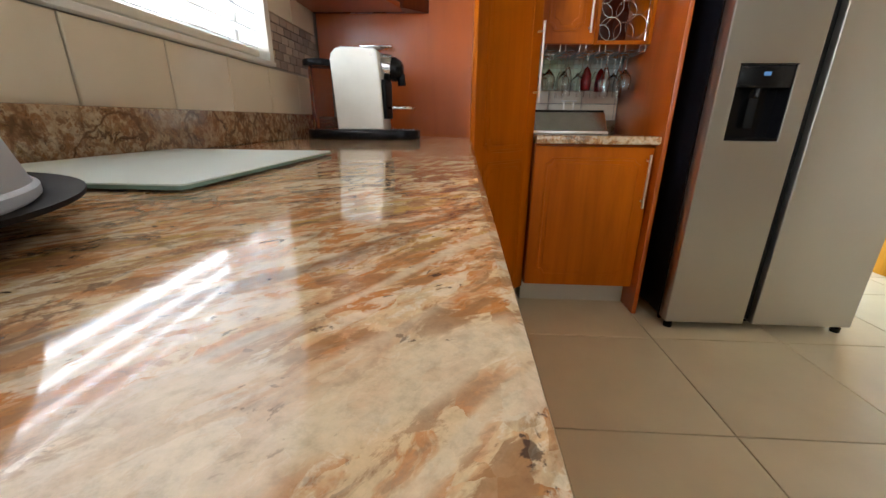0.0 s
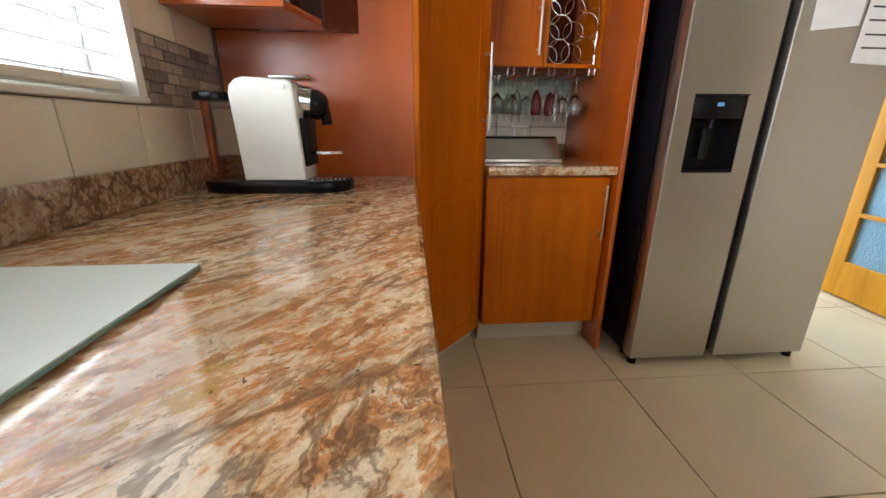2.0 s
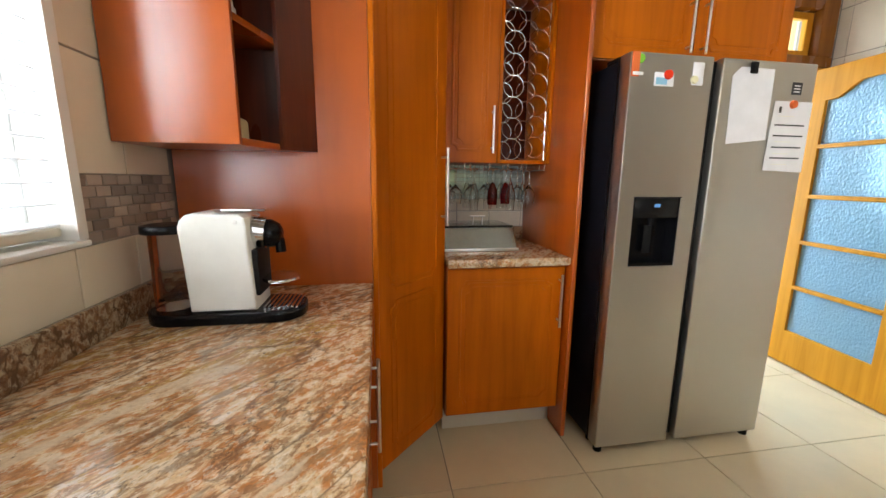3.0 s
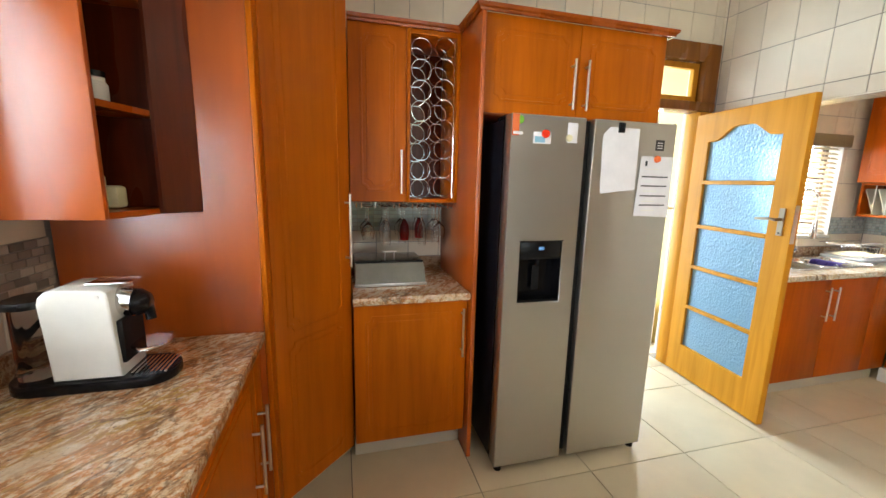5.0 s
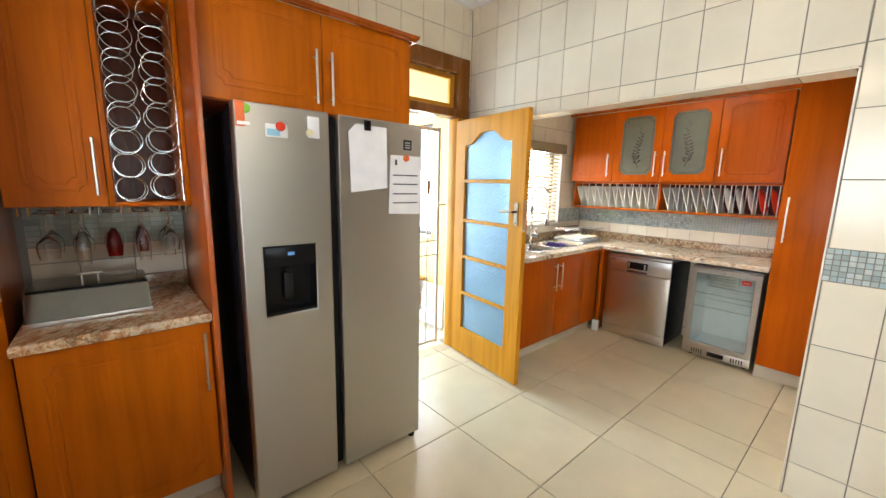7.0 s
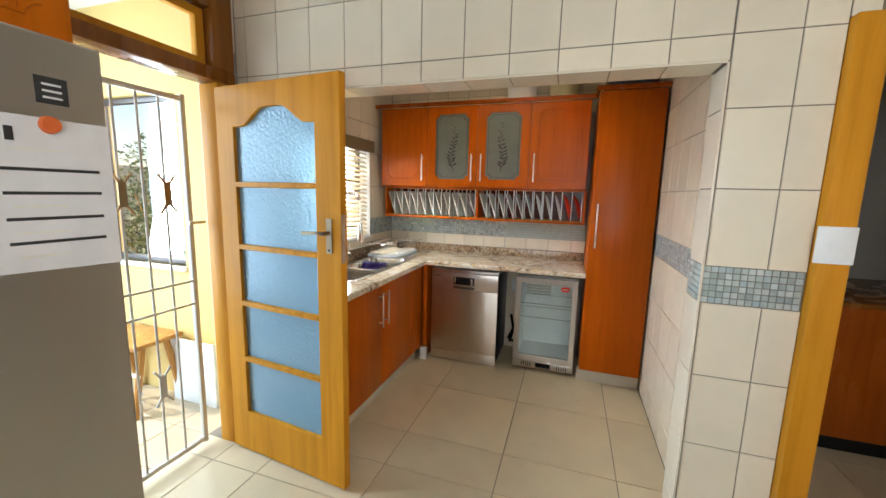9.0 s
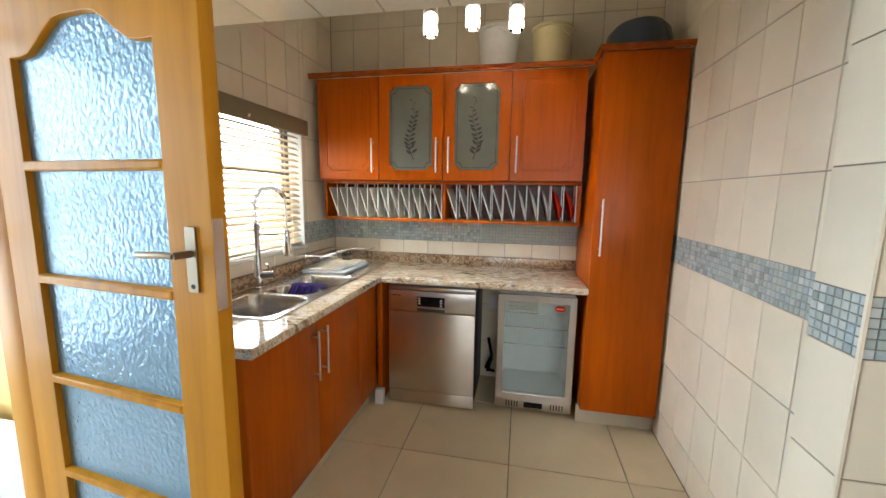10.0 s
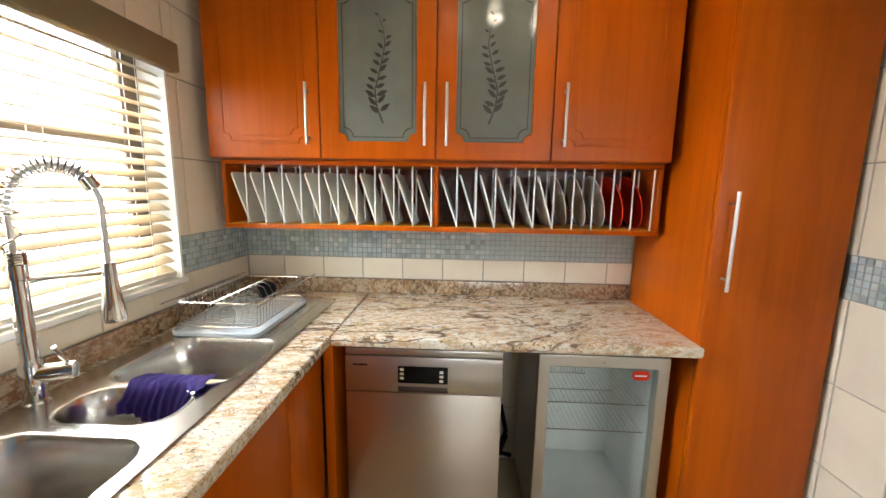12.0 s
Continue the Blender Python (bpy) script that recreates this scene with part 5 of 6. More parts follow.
part("thread", lathe([(0.0205, 0.0), (0.0225, 0.003), (0.0205, 0.006), (0.0225, 0.009), (0.0205, 0.012), (0.0225, 0.015), (0.0205, 0.018), (0.0225, 0.021), (0.0205, 0.024), (0.0225, 0.027), (0.0205, 0.03), (0.015, 0.031)], (TX, TY, 1.245), 20), CHROME, tap)
coil = []
path_pts = [Vector(p) for p in arc[0:-6]]
turns = 21
for k in range(turns * 10 + 1):
    f = k / (turns * 10) * (len(path_pts) - 1)
    i = min(int(f), len(path_pts) - 2)
    c = path_pts[i].lerp(path_pts[i + 1], f - i)
    t_ = (path_pts[i + 1] - path_pts[i]).normalized()
    s_ = Vector((0.77, 0.64, 0)).normalized()
    u_ = t_.cross(s_).normalized()
    a = 2 * math.pi * k / 10
    coil.append(c + 0.0172 * (math.cos(a) * s_ + math.sin(a) * u_))
part("spring", tube(coil, 0.0029, 5), CHROME, tap, "open chrome spring coil")
part("spray_head", lathe([(0, 0), (0.024, 0), (0.026, 0.012), (0.016, 0.1), (0.014, 0.15), (0, 0.152)], (TX + 0.1, TY - 0.12, 1.085), 20), CHROME, tap)
part("holder_arm", rods(0.005, ((TX, TY, 1.21), (TX + 0.1, TY - 0.12, 1.21))), CHROME, tap)
bm = rods(0.021, ((TX, TY, 0.985), (TX + 0.035, TY - 0.07, 0.985)), seg=18)
part("mixer", bm, CHROME, tap)
part("lever", rods(0.005, ((TX + 0.03, TY - 0.058, 1.0), (TX + 0.01, TY - 0.05, 1.05))), CHROME, tap)

towel = bmesh.new()
DRAPE = [(4.497, 0.835), (4.503, 0.86), (4.51, 0.888), (4.522, 0.91), (4.54, 0.9175), (4.56, 0.918), (4.578, 0.917), (4.592, 0.913)]
vs = []
for i in range(61):
    u = i / 60
    row = []
    for j, (x, z) in enumerate(DRAPE):
        fold = 0.004 * math.sin(u * 62 + j * 0.3) + 0.003 * math.sin(u * 17 + j)
        z = max(z, 0.87 + 0.05 * (0.35 - u) / 0.35) if u < 0.35 else z
        lift = 0.004 * (1 - u) ** 3 * (j > 3)
        row.append(towel.verts.new((x + fold * (1 if j < 4 else 0.3), 3.7 + 0.205 * u + 0.004 * math.sin(j * 1.7), z + abs(fold) * (0.9 if j > 3 else 0.2) + lift - 0.02 * (j < 2) * math.sin(u * 5))))
    vs.append(row)
for i in range(60):
    for j in range(7):
        towel.faces.new((vs[i][j], vs[i + 1][j], vs[i + 1][j + 1], vs[i][j + 1]))
bmesh.ops.solidify(towel, geom=towel.faces[:], thickness=0.004)
single("dish_cloth", towel, PURPLE, "crumpled purple cloth draped over the sink divider", "cloth", smooth=80)
cl = bmesh.new()
box(cl, 4.62, 3.74, 0.737, 4.78, 3.86, 0.75)
bmesh.ops.subdivide_edges(cl, edges=cl.edges[:], cuts=5, use_grid_fill=True)
for v in cl.verts:
    v.co.z += 0.02 * noise.noise(v.co * 22) + 0.012
single("dish_cloth", cl, PALEYELLOW, "crumpled pale cloth lying in the sink bowl", "cloth", smooth=80)

TRAY_PLASTIC = plain("milky_tray_plastic", (0.6, 0.68, 0.74), 0.25)
dish = thing("dish_rack", (5.08, 3.88, 0.91), "chrome wire dish rack on a milky plastic tray", "dish rack")
RX0, RY0, RX1, RY1 = 4.86, 3.735, 5.3, 4.055
bm = sheet(rounded(RX0, RY0, RX1, RY1, 0.035), (), 0.006, 0.002, Matrix.Translation((0, 0, 0.9165)))
tube([(x, y, 0.9245) for x, y in rounded(RX0 + 0.004, RY0 + 0.004, RX1 - 0.004, RY1 - 0.004, 0.032)], 0.0055, 8, True, bm)
part("tray", bm, TRAY_PLASTIC, dish, "milky translucent drip tray")
for z in (0.945, 1.03):
    part("hoop", tube([(x, y, z) for x, y in rounded(RX0 + 0.015, RY0 + 0.015, RX1 - 0.015, RY1 - 0.015, 0.03)], 0.0028, 6, True), WIRE, dish)
for k in range(18):
    x = RX0 + 0.035 + k * 0.0218
    part("wire", tube([(x, RY0 + 0.016, 1.03), (x, RY0 + 0.02, 0.948), (x, RY1 - 0.02, 0.948), (x, RY1 - 0.016, 1.03)], 0.0016, 5), WIRE, dish)
    if k % 2 == 0:
        part("plate_divider", tube([(x, 3.84, 0.948), (x + 0.008, 3.83, 0.99), (x + 0.014, 3.85, 1.022), (x + 0.016, 3.885, 1.034), (x + 0.014, 3.92, 1.022), (x + 0.008, 3.94, 0.99), (x, 3.945, 0.948)], 0.0016, 5), WIRE, dish)
for y in (RY0 - 0.02, RY1 - 0.01):
    part("rail", rods(0.003, ((RX0 - 0.03, y, 1.035), (RX1 + 0.04, y, 1.035))), WIRE, dish)
part("cutlery_cup", lathe([(0.0, 0.0), (0.034, 0.0), (0.04, 0.055), (0.038, 0.055), (0.032, 0.004), (0, 0.004)], (5.25, 3.9, 0.949), 18), BLACK_MATT, dish)

base = thing("base_cabinet", (4.3, 3.8, 0), "two-door cherry cabinet under the sink", "cabinet")
part("body", slab(3.725, 3.585, 0.1, 4.92, 3.62, 0.862, 0.001), CHERRY_RED, base)
part("side_panel", slab(3.705, 3.56, 0.1, 3.7235, 4.12, 0.862, 0.001), CHERRY_RED, base)
part("kick_board", slab(3.74, 3.61, 0.0, 4.95, 3.625, 0.098, 0.001), KICK, base)
part("kick_end", slab(3.74, 3.63, 0.0, 3.756, 4.12, 0.098, 0.001), KICK, base)
for u, w, pull in ((3.726, 0.484, 0.444), (4.213, 0.484, 0.04)):
    d = part("door", slab(u, 3.563, 0.105, u + w, 3.583, 0.858, 0.003), CHERRY_RED, base)
    bar_handle(d, (u + pull, 3.563, 0.555), (u + pull, 3.563, 0.8), (0, -1, 0))
part("filler_panel", slab(4.7, 3.565, 0.105, 4.974, 3.583, 0.86, 0.001), CHERRY_RED, base)
single("end_panel", slab(4.985, 3.522, 0.0, 5.5, 3.558, 0.862, 0.001), CHERRY_RED, "reddish cherry support panel beside the dishwasher", "panel")
single("kick_block", slab(4.93, 3.5, 0.0, 4.973, 3.56, 0.11, 0.004), WHITE_PLASTIC, "white end block of the kick board", "trim")

dwash = thing("dishwasher", (5.2, 3.18, 0), "freestanding stainless steel dishwasher under the worktop", "dishwasher")
DY0, DY1 = 2.886, 3.475
part("body", slab(5.01, DY0 + 0.004, 0.02, 5.5, DY1 - 0.004, 0.81, 0.004), FRIDGE_SIDE, dwash)
part("top", slab(4.985, DY0, 0.812, 5.5, DY1, 0.838, 0.004), STEEL, dwash)
part("control_panel", slab(4.98, DY0, 0.668, 5.008, DY1, 0.81, 0.004), STEEL, dwash)
dd = part("door", slab(4.982, DY0, 0.105, 5.008, DY1, 0.665, 0.004), DARK_STEEL, dwash)
part("plinth", slab(4.99, DY0, 0.012, 5.008, DY1, 0.1, 0.003), DARK_STEEL, dwash)
part("display", slab(4.977, 3.088, 0.708, 4.9798, 3.275, 0.775, 0.001), BLACK, dwash, "black control display")
part("recess", slab(4.978, 3.088, 0.672, 4.9798, 3.275, 0.694, 0.001), ALU, dwash)
for k, (y, z) in enumerate(((3.26, 0.762), (3.26, 0.745), (3.26, 0.728), (3.112, 0.755), (3.112, 0.738), (3.112, 0.72))):
    part("icon", slab(4.9755, y - 0.007, z - 0.005, 4.9769, y + 0.007, z + 0.005, 0), GREY_CHINA if k > 2 else PALEYELLOW, dwash)
part("maker_mark", slab(4.9785, 3.39, 0.772, 4.9798, 3.445, 0.779, 0), ALU, dwash)
for y in (DY0 + 0.05, DY1 - 0.05):
    part("foot", rods(0.016, ((5.05, y, 0.0), (5.05, y, 0.02)), seg=12), BLACK, dwash)

cool = thing("bottle_cooler", (5.25, 2.5, 0), "silver under-counter bottle cooler with a glass door", "refrigerator")
WY0, WY1 = 2.252, 2.745
part("body", boxes((5.09, WY0 + 0.004, 0.04, 5.5, WY0 + 0.03, 0.82), (5.09, WY1 - 0.03, 0.04, 5.5, WY1 - 0.004, 0.82), (5.09, WY0 + 0.03, 0.79, 5.5, WY1 - 0.03, 0.82), (5.09, WY0 + 0.03, 0.04, 5.5, WY1 - 0.03, 0.1), (5.48, WY0 + 0.03, 0.1, 5.5, WY1 - 0.03, 0.79)),
     STEEL, cool)
part("liner", boxes((5.475, WY0 + 0.032, 0.102, 5.479, WY1 - 0.032, 0.788), (5.1, WY0 + 0.0305, 0.102, 5.474, WY0 + 0.034, 0.788), (5.1, WY1 - 0.034, 0.102, 5.474, WY1 - 0.0305, 0.788), (5.1, WY0 + 0.036, 0.101, 5.474, WY1 - 0.036, 0.106)), COOLER_INSIDE, cool)
dr = part("door_frame", sheet(rounded(-WY1, 0.1, -WY0, 0.815, 0.006, 2), (rounded(-WY1 + 0.045, 0.145, -WY0 - 0.045, 0.768, 0.006, 2),), 0.04, 0.004, upright((5.055, 0, 0), (0, -1))), STEEL, cool, "silver glass door frame")
pane = part("door_glass", slab(5.05, WY0 + 0.043, 0.143, 5.056, WY1 - 0.043, 0.77, 0), FRIDGE_GLASS, dr)
pane.visible_shadow = False
part("sticker", sheet(rounded(-2.386, 0.716, -2.318, 0.756, 0.0198, 6), (), 0.001, 0, upright((5.0485, 0, 0), (0, -1))), RED, dr, "small red oval sticker")
part("sticker_bar", slab(5.0472, 2.33, 0.732, 5.0478, 2.375, 0.738, 0), PAPER, dr)
part("lock", rods(0.006, ((5.034, 2.5, 0.79), (5.028, 2.5, 0.79)), seg=12), CHROME, dr)
for z in (0.455, 0.575):
    bm = rods(0.003, ((5.12, WY0 + 0.035, z), (5.12, WY1 - 0.035, z)), ((5.45, WY0 + 0.035, z), (5.45, WY1 - 0.035, z)), seg=6)
    for k in range(20):
        rod(bm, (5.12, WY0 + 0.045 + 0.0205 * k, z), (5.45, WY0 + 0.045 + 0.0205 * k, z), 0.0011, 5)
    part("shelf", bm, WIRE, cool)
part("evaporator", slab(5.42, WY1 - 0.27, 0.6, 5.47, WY1 - 0.06, 0.76, 0.004), GREY_CHINA, cool)
for k in range(3):
    z = 0.615 + 0.05 * k
    bm = rods(0.0022, ((5.3, WY1 - 0.06, z), (5.3, WY1 - 0.27, z)), ((5.3, WY1 - 0.06, z + 0.03), (5.3, WY1 - 0.27, z + 0.03)), seg=6)
    for q in range(16):
        y = WY1 - 0.064 - 0.0135 * q
        rod(bm, (5.3, y, z), (5.3, y, z + 0.03), 0.0013, 5)
        rod(bm, (5.3, y, z), (5.418, y, z), 0.0013, 5)
    part("wire_basket", bm, WIRE, cool)
part("plinth", slab(5.045, WY0, 0.03, 5.09, WY1, 0.097, 0.003), STEEL, cool)
for k in range(10):
    y = WY0 + 0.05 + 0.018 * k + (0.2 if k > 4 else 0)
    part("vent_slot", slab(5.043, y, 0.045, 5.0448, y + 0.007, 0.083, 0), BLACK_MATT, cool)
part("readout", slab(5.043, WY0 + 0.18, 0.045, 5.0448, WY0 + 0.3, 0.083, 0), BLACK, cool)
for y in (WY0 + 0.05, WY1 - 0.05):
    part("foot", rods(0.016, ((5.12, y, 0.0), (5.12, y, 0.03)), seg=12), BLACK, cool)
single("power_cable", tube([(5.46, 2.83, 0.35), (5.44, 2.8, 0.22), (5.4, 2.84, 0.13), (5.42, 2.78, 0.1), (5.45, 2.83, 0.08), (5.43, 2.8, 0.2)], 0.012, 8), BLACK, "tangled black power cable behind the appliances", "cable")
plug = thing("wall_socket", (5.51, 2.81, 0.62), "white wall socket behind the appliances", "socket")
part("plate", slab(5.507, 2.775, 0.57, 5.5195, 2.845, 0.68, 0.003), WHITE_PLASTIC, plug)

tall = thing("tall_cabinet", (5.2, 2.0, 0), "tall cherry larder cabinet with one plain door", "cabinet")
part("body", slab(4.975, 1.775, 0.12, 5.518, 2.21, 2.235, 0.001), CHERRY_RED, tall, "bright cherry side panel")
part("kick_board", slab(5.03, 1.765, 0.0, 5.05, 2.222, 0.119, 0.001), KICK, tall)
d = part("door", slab(4.953, 1.777, 0.125, 4.973, 2.21, 2.233, 0.003), CHERRY_RED, tall)
bar_handle(d, (4.953, 2.168, 1.105), (4.953, 2.168, 1.435), (-1, 0, 0))

uw = [4.07, 3.614, 3.157, 2.711, 2.252]
for k in range(4):
    glassy = k in (1, 2)
    c = thing("wall_cabinet", (5.35, (uw[k] + uw[k + 1]) / 2, 1.54), "cherry wall cabinet with a frosted leaf-pattern glass door" if glassy else "cherry wall cabinet with a raised-panel door", "cabinet", "wall cabinets over the scullery counter")
    part("body", slab(5.203, uw[k + 1] + 0.001, 1.54, 5.518, uw[k] - 0.001, 2.235, 0.001), CHERRY_PANEL, c)
    w = uw[k] - uw[k + 1] - 0.004
    o = (5.18, uw[k] - 0.002, 1.542)
    m = upright(o, (0, -1))
    pull = w - 0.04 if k < 2 else 0.04
    if not glassy:
        panel_door(c, o, (0, -1), w, 0.69, (pull, 0.05, 0.28), material=CHERRY_RED)
        continue
    door = part("door", sheet(rounded(0, 0, w, 0.69, 0.003, 2), (notched(0.075, 0.068, w - 0.075, 0.622, 0.032),), 0.02, 0.003, m @ Matrix.Translation((0, 0, -0.01))), CHERRY_RED, c)
    bar_handle(door, m @ Vector((pull, 0.05, 0)), m @ Vector((pull, 0.28, 0)), (-1, 0, 0))
    part("pane", sheet([(0.07, 0.06), (w - 0.07, 0.06), (w - 0.07, 0.63), (0.07, 0.63)], (), 0.004, 0, m @ Matrix.Translation((0, 0, -0.012))), SMOKY, door, "smoky frosted glass pane")
    line = notched(0.09, 0.083, w - 0.09, 0.607, 0.036)
    part("etched_line", sheet(line, (notched(0.0935, 0.0865, w - 0.0935, 0.6035, 0.036),), 0.001, 0, m @ Matrix.Translation((0, 0, -0.0092))), LEAF_PRINT, door)
    flipx = 1 if k == 1 else -1
    sway = [(0.137, 0.02), (0.2, -0.004), (0.262, -0.0105), (0.343, 0.012), (0.424, 0.03), (0.48, 0.024), (0.535, 0.004)]
    stem = [(w / 2 + flipx * off, v) for v, off in sway]
    half = [0.0042, 0.0028, 0.0025, 0.0022, 0.0018, 0.0012, 0.0006]
    part("stem", sheet([(u - h, v) for (u, v), h in zip(stem, half)] + [(u + h, v) for (u, v), h in list(zip(stem, half))[::-1]], (), 0.001, 0, m @ Matrix.Translation((0, 0, -0.0092))), LEAF_PRINT, door)
    for i in range(13):
        f = 0.06 + 0.94 * i / 12
        v = 0.15 + 0.375 * f
        n = max(j for j in range(6) if sway[j][0] <= v)
        g = (v - sway[n][0]) / (sway[n + 1][0] - sway[n][0])
        u = stem[n][0] + g * (stem[n + 1][0] - stem[n][0])
        size = 0.054 - 0.036 * f + rng.uniform(-0.004, 0.004)
        for sgn in ((-1, 1) if i < 9 else (1 if i % 2 else -1,)):
            tilt = rng.uniform(0.35, 0.8)
            wide = size * 0.2
            along = Vector((sgn * math.cos(tilt), math.sin(tilt)))
            across = Vector((-along.y, along.x))
            root = Vector((u, v + (0.008 if sgn > 0 else 0))) + along * 0.004
            pts = [root + along * size * q + across * wide * h for q, h in ((0, 0), (0.2, -0.75), (0.5, -1), (0.8, -0.55), (1, 0), (0.8, 0.55), (0.5, 1), (0.2, 0.75))]
            part("leaf", sheet([(q.x, q.y) for q in pts], (), 0.001, 0, m @ Matrix.Translation((0, 0, -0.0092))), LEAF_PRINT, door)
    part("shelf_edge", slab(5.1955, uw[k + 1] + 0.08, 1.886, 5.1995, uw[k] - 0.08, 1.902, 0), BUCKET_CREAM, c)
    part("inner_backing", slab(5.2, uw[k + 1] + 0.06, 1.6, 5.2025, uw[k] - 0.06, 2.18, 0), COOLER_INSIDE, c)

crown("trim_crown_scullery", [(5.18, 4.125), (5.18, 2.212), (4.953, 2.212), (4.953, 1.765)], "dark cherry crown moulding over the scullery cabinets", 2.2365)

prk = thing("plate_rack", (5.38, 3.16, 1.25), "cherry plate rack with white dowels under the wall cabinets", "plate rack")
part("bottom", slab(5.25, 2.24, 1.25, 5.518, 4.07, 1.268, 0.002), CHERRY_RED, prk)
part("top", slab(5.252, 2.24, 1.52, 5.518, 4.07, 1.538, 0.002), CHERRY_RED, prk)
for y0, y1 in ((2.261, 3.148), (3.17, 4.049)):
    part("bottom_lining", slab(5.256, y0, 1.2684, 5.503, y1, 1.2706, 0), PINE, prk, "pale unstained rack floor")
for y in (2.241, 3.15, 4.051):
    part("divider", slab(5.252, y, 1.269, 5.516, y + 0.018, 1.519, 0.002), CHERRY_RED, prk)
# back board coloured dark for the shade behind the plates
part("back", slab(5.505, 2.26, 1.269, 5.516, 4.05, 1.519, 0), SHADED_INSIDE, prk)
SQUARE = sheet(rounded(-0.115, 0, 0.115, 0.23, 0.02, 4), (), 0.007, 0.002)
square_mesh = mesh_of(SQUARE, GREY_CHINA)
square_white = square_mesh.copy()
square_white.materials[0] = WHITE_CHINA
PLATE = [(0, 0.0), (0.06, 0.0), (0.085, 0.006), (0.115, 0.016), (0.116, 0.019), (0.085, 0.011), (0.06, 0.005), (0, 0.005)]
round_mesh = mesh_of(lathe(PLATE, (0, 0, 0), 36), WHITE_CHINA)
red_mesh = mesh_of(lathe([(r, h * 1.7) for r, h in PLATE], (0, 0, 0), 36), RED)
for bay, (y0, y1, n) in enumerate(((4.045, 3.172, 11), (3.145, 2.265, 11))):
    pitch = (y0 - y1) / n
    for k in range(n):
        y = y0 - pitch * (k + 0.92)
        for x in (5.262, 5.4):
            part("dowel", rods(0.0034, ((x, y, 1.2685), (x, y, 1.5195)), seg=8), WHITE_PLASTIC, prk)
        py = y0 - pitch * (k + 0.45)
        if bay == 0 or k < 6:
            ob = new("square_plate", square_mesh if bay == 0 else square_white)
            ob.matrix_world = Matrix.Translation((5.385, py - 0.04, 1.2712)) @ Matrix.Rotation(radians(-19 + (k % 3)), 4, "X") @ upright((0, 0, 0), (1, 0)).to_3x3().to_4x4()
            tagged(ob, "stone-grey square plate standing in the rack" if bay == 0 else "white square plate standing in the rack", "plate", "plates in the rack")
        else:
            red = k > 8
            ob = new("round_plate", red_mesh if red else round_mesh)
            ob.matrix_world = Matrix.Translation((5.385, py - (0.028 if red else 0.022), 1.388)) @ Matrix.Rotation(radians(-14), 4, "X") @ Matrix.Rotation(radians(-90), 4, "X")
            tagged(ob, "bright red round plate standing in the rack" if red else "white round plate standing in the rack", "plate", "plates in the rack")

bucket = lambda x, y, r0, r1, h: lathe([(0, 0), (r0, 0), (r0 + 0.002, 0.004), (r1, h - 0.02), (r1 + 0.008, h - 0.018), (r1 + 0.008, h), (r1 - 0.002, h), (r0 - 0.003, 0.006), (0, 0.006)], (x, y, 2.2365), 36)
b1 = thing("bucket", (5.36, 2.82, 2.236), "white plastic bucket on top of the cabinets", "bucket")
part("body", bucket(5.36, 2.82, 0.11, 0.135, 0.3), WHITE_PLASTIC, b1)
b2 = thing("bucket", (5.36, 2.475, 2.236), "cream plastic bucket on top of the cabinets", "bucket")
part("body", bucket(5.36, 2.475, 0.1, 0.125, 0.29), BUCKET_CREAM, b2)
for ob, x, y, r in ((b1, 5.36, 2.82, 0.145), (b2, 5.36, 2.475, 0.135)):
    part("handle", tube([(x - r * math.cos(a) * 1.0, y - r * math.sin(a), 2.5 - 0.06 * math.sin(a)) for a in [math.pi * k / 16 for k in range(17)]], 0.0025, 6), NICKEL, ob)
basin = lathe([(0, 0.2), (0.16, 0.2), (0.2, 0.16), (0.245, 0.0), (0.258, 0.0), (0.258, 0.008), (0.25, 0.01), (0.206, 0.166), (0.165, 0.207), (0, 0.207)], (5.22, 1.985, 2.237), 40)
basin.transform(Matrix.Translation((0, 1.985, 0)) @ Matrix.Diagonal((1, 0.83, 1, 1)) @ Matrix.Translation((0, -1.985, 0)))
single("wash_basin", basin, BASIN_BLUE, "upturned dark blue plastic basin on the tall cabinet", "basin")


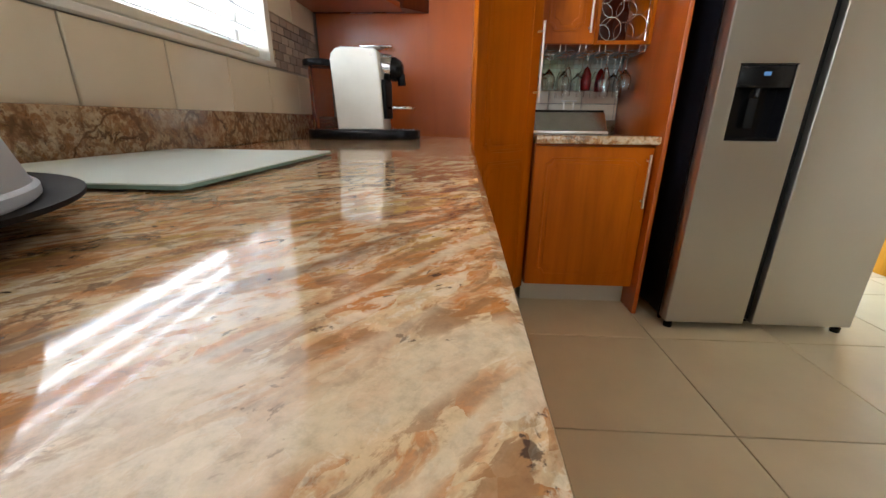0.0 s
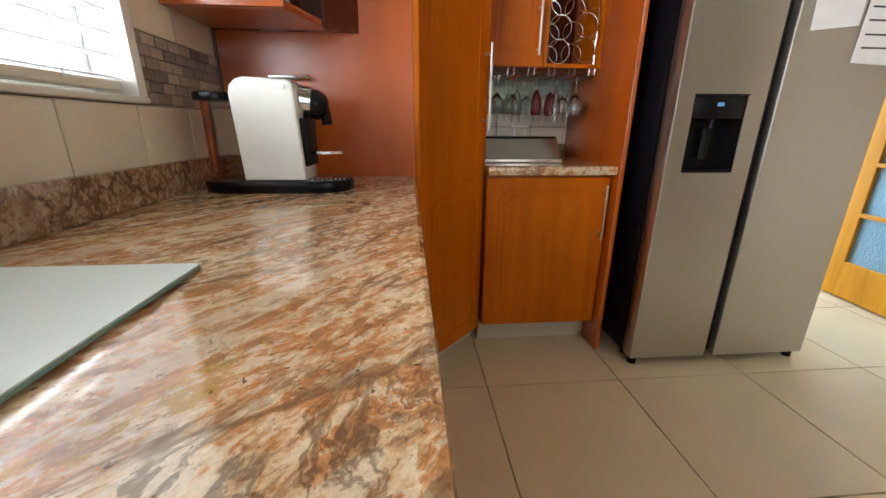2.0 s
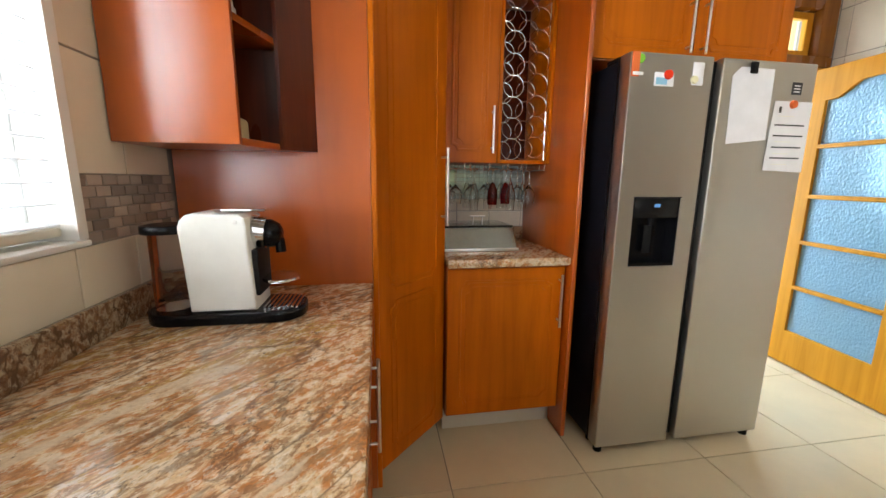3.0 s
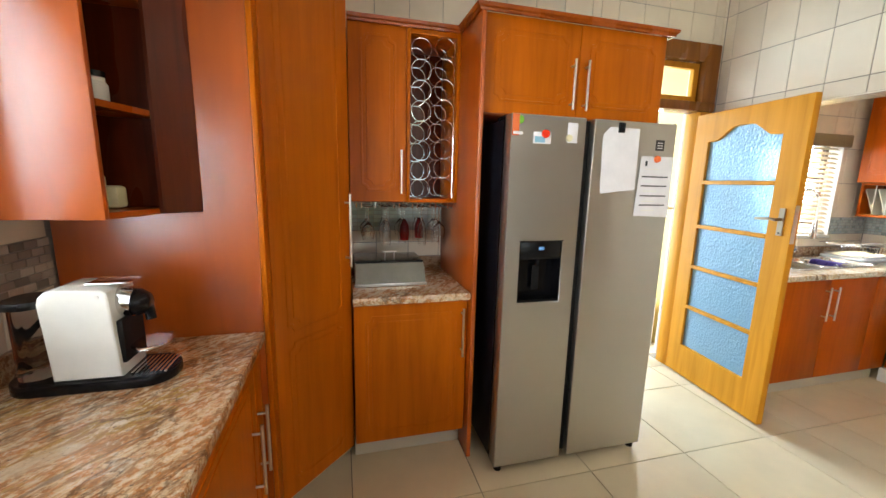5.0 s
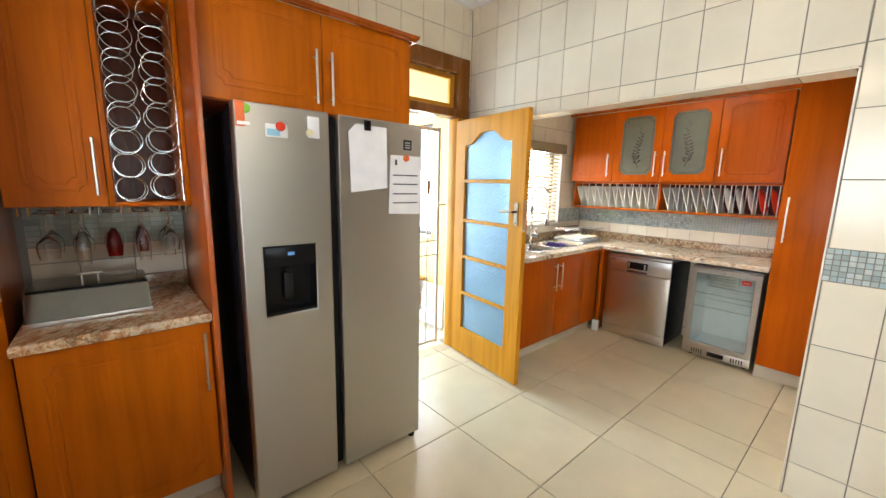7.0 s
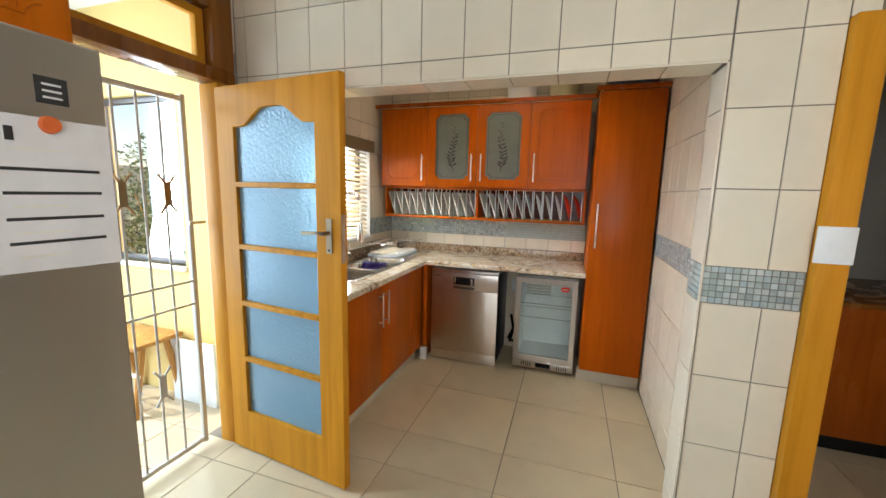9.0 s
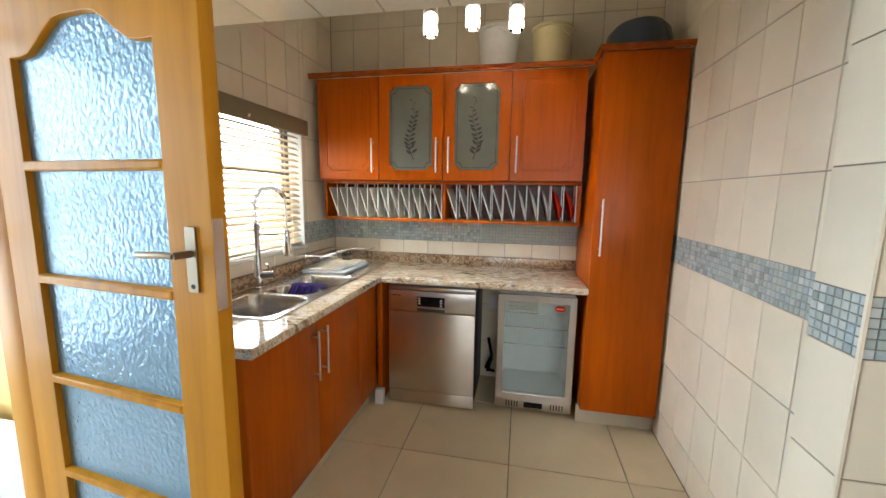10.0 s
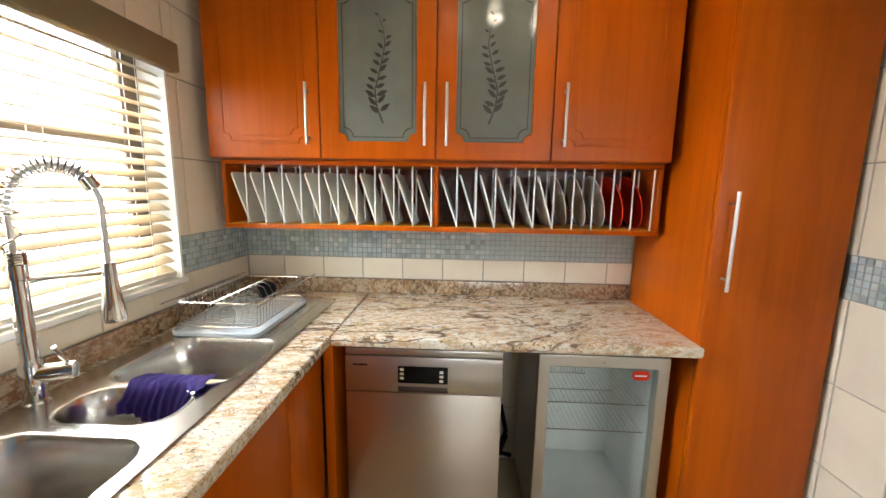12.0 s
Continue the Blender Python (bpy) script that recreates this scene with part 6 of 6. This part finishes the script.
def pendant(y0, x, z, label):
    """Three glass cylinder pendants in a row on one ceiling bar."""
    p = thing("ceiling_light", (x, y0, TOP + 0.06), label, "ceiling light")
    part("bar", slab(x - 0.03, y0 - 0.3, TOP + 0.035, x + 0.03, y0 + 0.3, TOP + 0.0595, 0.004), CHROME, p)
    for k in (-1, 0, 1):
        y = y0 + 0.215 * k
        zz = z + (0.0 if k else 0.02)
        part("cord", rods(0.003, ((x, y, zz + 0.2), (x, y, TOP + 0.035)), seg=6), BLACK, p)
        sh = part("shade", lathe([(0.034, 0.0), (0.036, 0.002), (0.036, 0.17), (0.02, 0.178), (0.0, 0.179), (0, 0.176), (0.018, 0.175), (0.033, 0.168), (0.033, 0.0)], (x, y, zz), 24), CLEAR, p, "clear glass cylinder shade")
        sh.visible_shadow = False
        for r in range(4):
            for s in range(6):
                a = 2 * math.pi * (s + 0.5 * (r % 2)) / 6
                c = Vector((x + 0.0365 * math.cos(a), y + 0.0365 * math.sin(a), zz + 0.03 + 0.036 * r))
                pts = [c + 0.011 * (math.cos(b) * Vector((-math.sin(a), math.cos(a), 0)) + math.sin(b) * Vector((0, 0, 1))) for b in [2 * math.pi * q / 10 for q in range(10)]]
                part("ring_print", tube(pts, 0.0012, 4, True), WHITE_PLASTIC, sh)
        part("socket", rods(0.012, ((x, y, zz + 0.11), (x, y, zz + 0.2)), seg=14), CHROME, p)
        part("bulb", lathe([(0, 0), (0.014, 0.006), (0.018, 0.02), (0.016, 0.035), (0.008, 0.05), (0, 0.052)], (x, y, zz + 0.055), 16), BULB, p, "lit warm bulb")


pendant(2.9, 4.62, 2.245, "row of three lit glass cylinder pendants over the scullery")
pendant(1.75, 1.9, 2.2, "row of three lit glass cylinder pendants over the kitchen")

# ---- tiles ----
xs = steps(1.5 - 3 * PITCH, PITCH, 10)
ys = steps(3.235 - 9 * PITCH, PITCH, 11)
pieces(floor, "tile", Matrix(), cut_grid(xs, ys, [(-0.004, -1.6, 3.61, 4.134), (3.61, 1.76, 5.524, 4.134), (3.61, -0.45, 5.524, 1.6), (2.66, 4.134, 3.47, 4.36)]), FLOOR_TILE, 0.005, 0.006, 0.001)
pieces(porch_floor, "tile", Matrix.Translation((0, 0, -0.04)), cut_grid(steps(1.2, 0.33, 9), steps(4.36, 0.33, 7), [(1.2, 4.36, 3.81, 6.4)]), PORCH_TILE, 0.006, 0.006, 0.001)

JOINT = 0.004
west = upright((0, 0, 0), (0, 1))
wy = steps(2.161 - 16 * 0.2015, 0.2015, 22)
pieces(wall_west, "tile", west, cut_grid(wy, [0.82, 1.1245], [(-0.9, 0.9, 3.18, 1.1245)]) + cut_grid(wy, [1.275] + ROWS_HIGH[1:], [(2.8, 1.275, 3.18, TOP)]), WALL_TILE, JOINT)
brick = []
for r in range(6):
    for c in range(9):
        u0 = 2.8 + 0.05 * c - (0.025 if r % 2 else 0)
        u1, v0 = min(u0 + 0.05, 3.18), 1.127 + 0.0247 * r
        if u1 - max(u0, 2.801) > 0.012:
            brick.append((max(u0, 2.801), v0, u1, v0 + 0.0247))
pieces(wall_west, "mosaic_tile", west, brick, STONE_MOSAIC, 0.0025, 0.006, 0.001)

part_face = upright((3.605, 0, 0), (0, -1))
pu = [-(1.842 + 0.2015 * k) for k in range(13, -3, -1)]
pieces(wall_partition, "tile", part_face, cut_grid(pu, ROWS_Z, [(-1.845, 0, -1.52, 1.085)]) + cut_grid(pu, ROWS_HIGH, [(-1.845, 1.232, -1.52, TOP), (-4.13, 1.99, -1.845, TOP), (-1.52, 2.1, -0.52, TOP)]), WALL_TILE, JOINT)
MP = 0.0245
pieces(wall_partition, "mosaic_tile", part_face, cut_grid(steps(-1.845, MP, 13), steps(1.0855, MP, 6), [(-1.845, 1.0855, -1.52, 1.2325)]), MOSAIC, 0.0028, 0.005, 0.001)
inner = upright((0, 1.85, 0), (-1, 0))
pieces(wall_partition, "reveal_tile", inner, cut_grid([-3.775, -3.605], ROWS_Z, [(-3.775, 0, -3.612, 1.085)]) + cut_grid([-3.775, -3.605], ROWS_HIGH, [(-3.775, 1.232, -3.612, 1.985)]), WALL_TILE, JOINT)
pieces(wall_partition, "reveal_mosaic", inner, cut_grid(steps(-3.775, MP, 7), steps(1.0855, MP, 6), [(-3.775, 1.0855, -3.612, 1.2325)]), MOSAIC, 0.0028, 0.005, 0.001)
under = Matrix.Translation((0, 0, 1.985)) @ Matrix.Rotation(math.pi, 4, "X")
pieces(wall_partition, "soffit_tile", under, cut_grid([3.612, 3.775], pu, [(3.612, -4.13, 3.775, -1.86)]), WALL_TILE, JOINT)

south = upright((0, 1.76, 0), (-1, 0))
su = steps(-5.54, 0.2015, 9)
pieces(wall_scullery_south, "tile", south, cut_grid(su, ROWS_Z, [(-5.52, 0, -3.776, 1.085)]) + cut_grid(su, ROWS_HIGH, [(-5.52, 1.232, -3.776, TOP)]), WALL_TILE, JOINT)
pieces(wall_scullery_south, "mosaic_tile", south, cut_grid(steps(-4.955, MP, 48), steps(1.0855, MP, 6), [(-4.955, 1.0855, -3.776, 1.2325)]), MOSAIC, 0.0028, 0.005, 0.001)

north = upright((0, 4.13, 0), (1, 0))
nu = steps(0.88, 0.2015, 24)
pieces(wall_north, "tile", north, cut_grid(nu, ROWS_HIGH, [(0.9, 2.2, 2.56, TOP), (2.56, 2.49, 3.575, TOP), (3.575, 2.2, 3.605, TOP), (3.776, 1.232, 4.2, TOP), (4.2, 1.93, 5.06, TOP), (5.06, 1.232, 5.52, TOP)])
       + cut_grid(nu, [0.83, 1.085], [(0.92, 0.99, 1.5, 1.085), (3.776, 0.978, 4.2, 1.085), (4.2, 0.978, 5.06, 1.052), (5.06, 0.978, 5.52, 1.085)]) + cut_grid(nu, [1.085, 1.16], [(0.92, 1.085, 1.5, 1.16)]), WALL_TILE, JOINT)
pieces(wall_north, "mosaic_tile", north, cut_grid(steps(0.92, 0.049, 12), steps(1.161, MP, 8), [(0.92, 1.161, 1.5, 1.355)]) + cut_grid(steps(5.0605, MP, 19), steps(1.0855, MP, 6), [(5.0605, 1.0855, 5.52, 1.2325)])
       + cut_grid(steps(3.776, MP, 18), steps(1.0855, MP, 6), [(3.776, 1.0855, 4.2, 1.2325)]), MOSAIC, 0.0028, 0.005, 0.001)

east = upright((5.52, 0, 0), (0, -1))
eu = steps(-4.145, 0.2015, 12)
pieces(wall_east, "tile", east, cut_grid(eu, [0.83, 1.085], [(-4.13, 0.978, -2.21, 1.085)]) + cut_grid(eu, [0.0, 0.3, 0.6, 0.9], [(-2.95, 0, -2.7, 0.86)]) + cut_grid(eu, ROWS_HIGH, [(-4.13, 2.2, -1.76, TOP)]), WALL_TILE, JOINT)
pieces(wall_east, "mosaic_tile", east, cut_grid(steps(-4.13, MP, 79), steps(1.0855, MP, 6), [(-4.13, 1.0855, -2.213, 1.2325)]), MOSAIC, 0.0028, 0.005, 0.001)
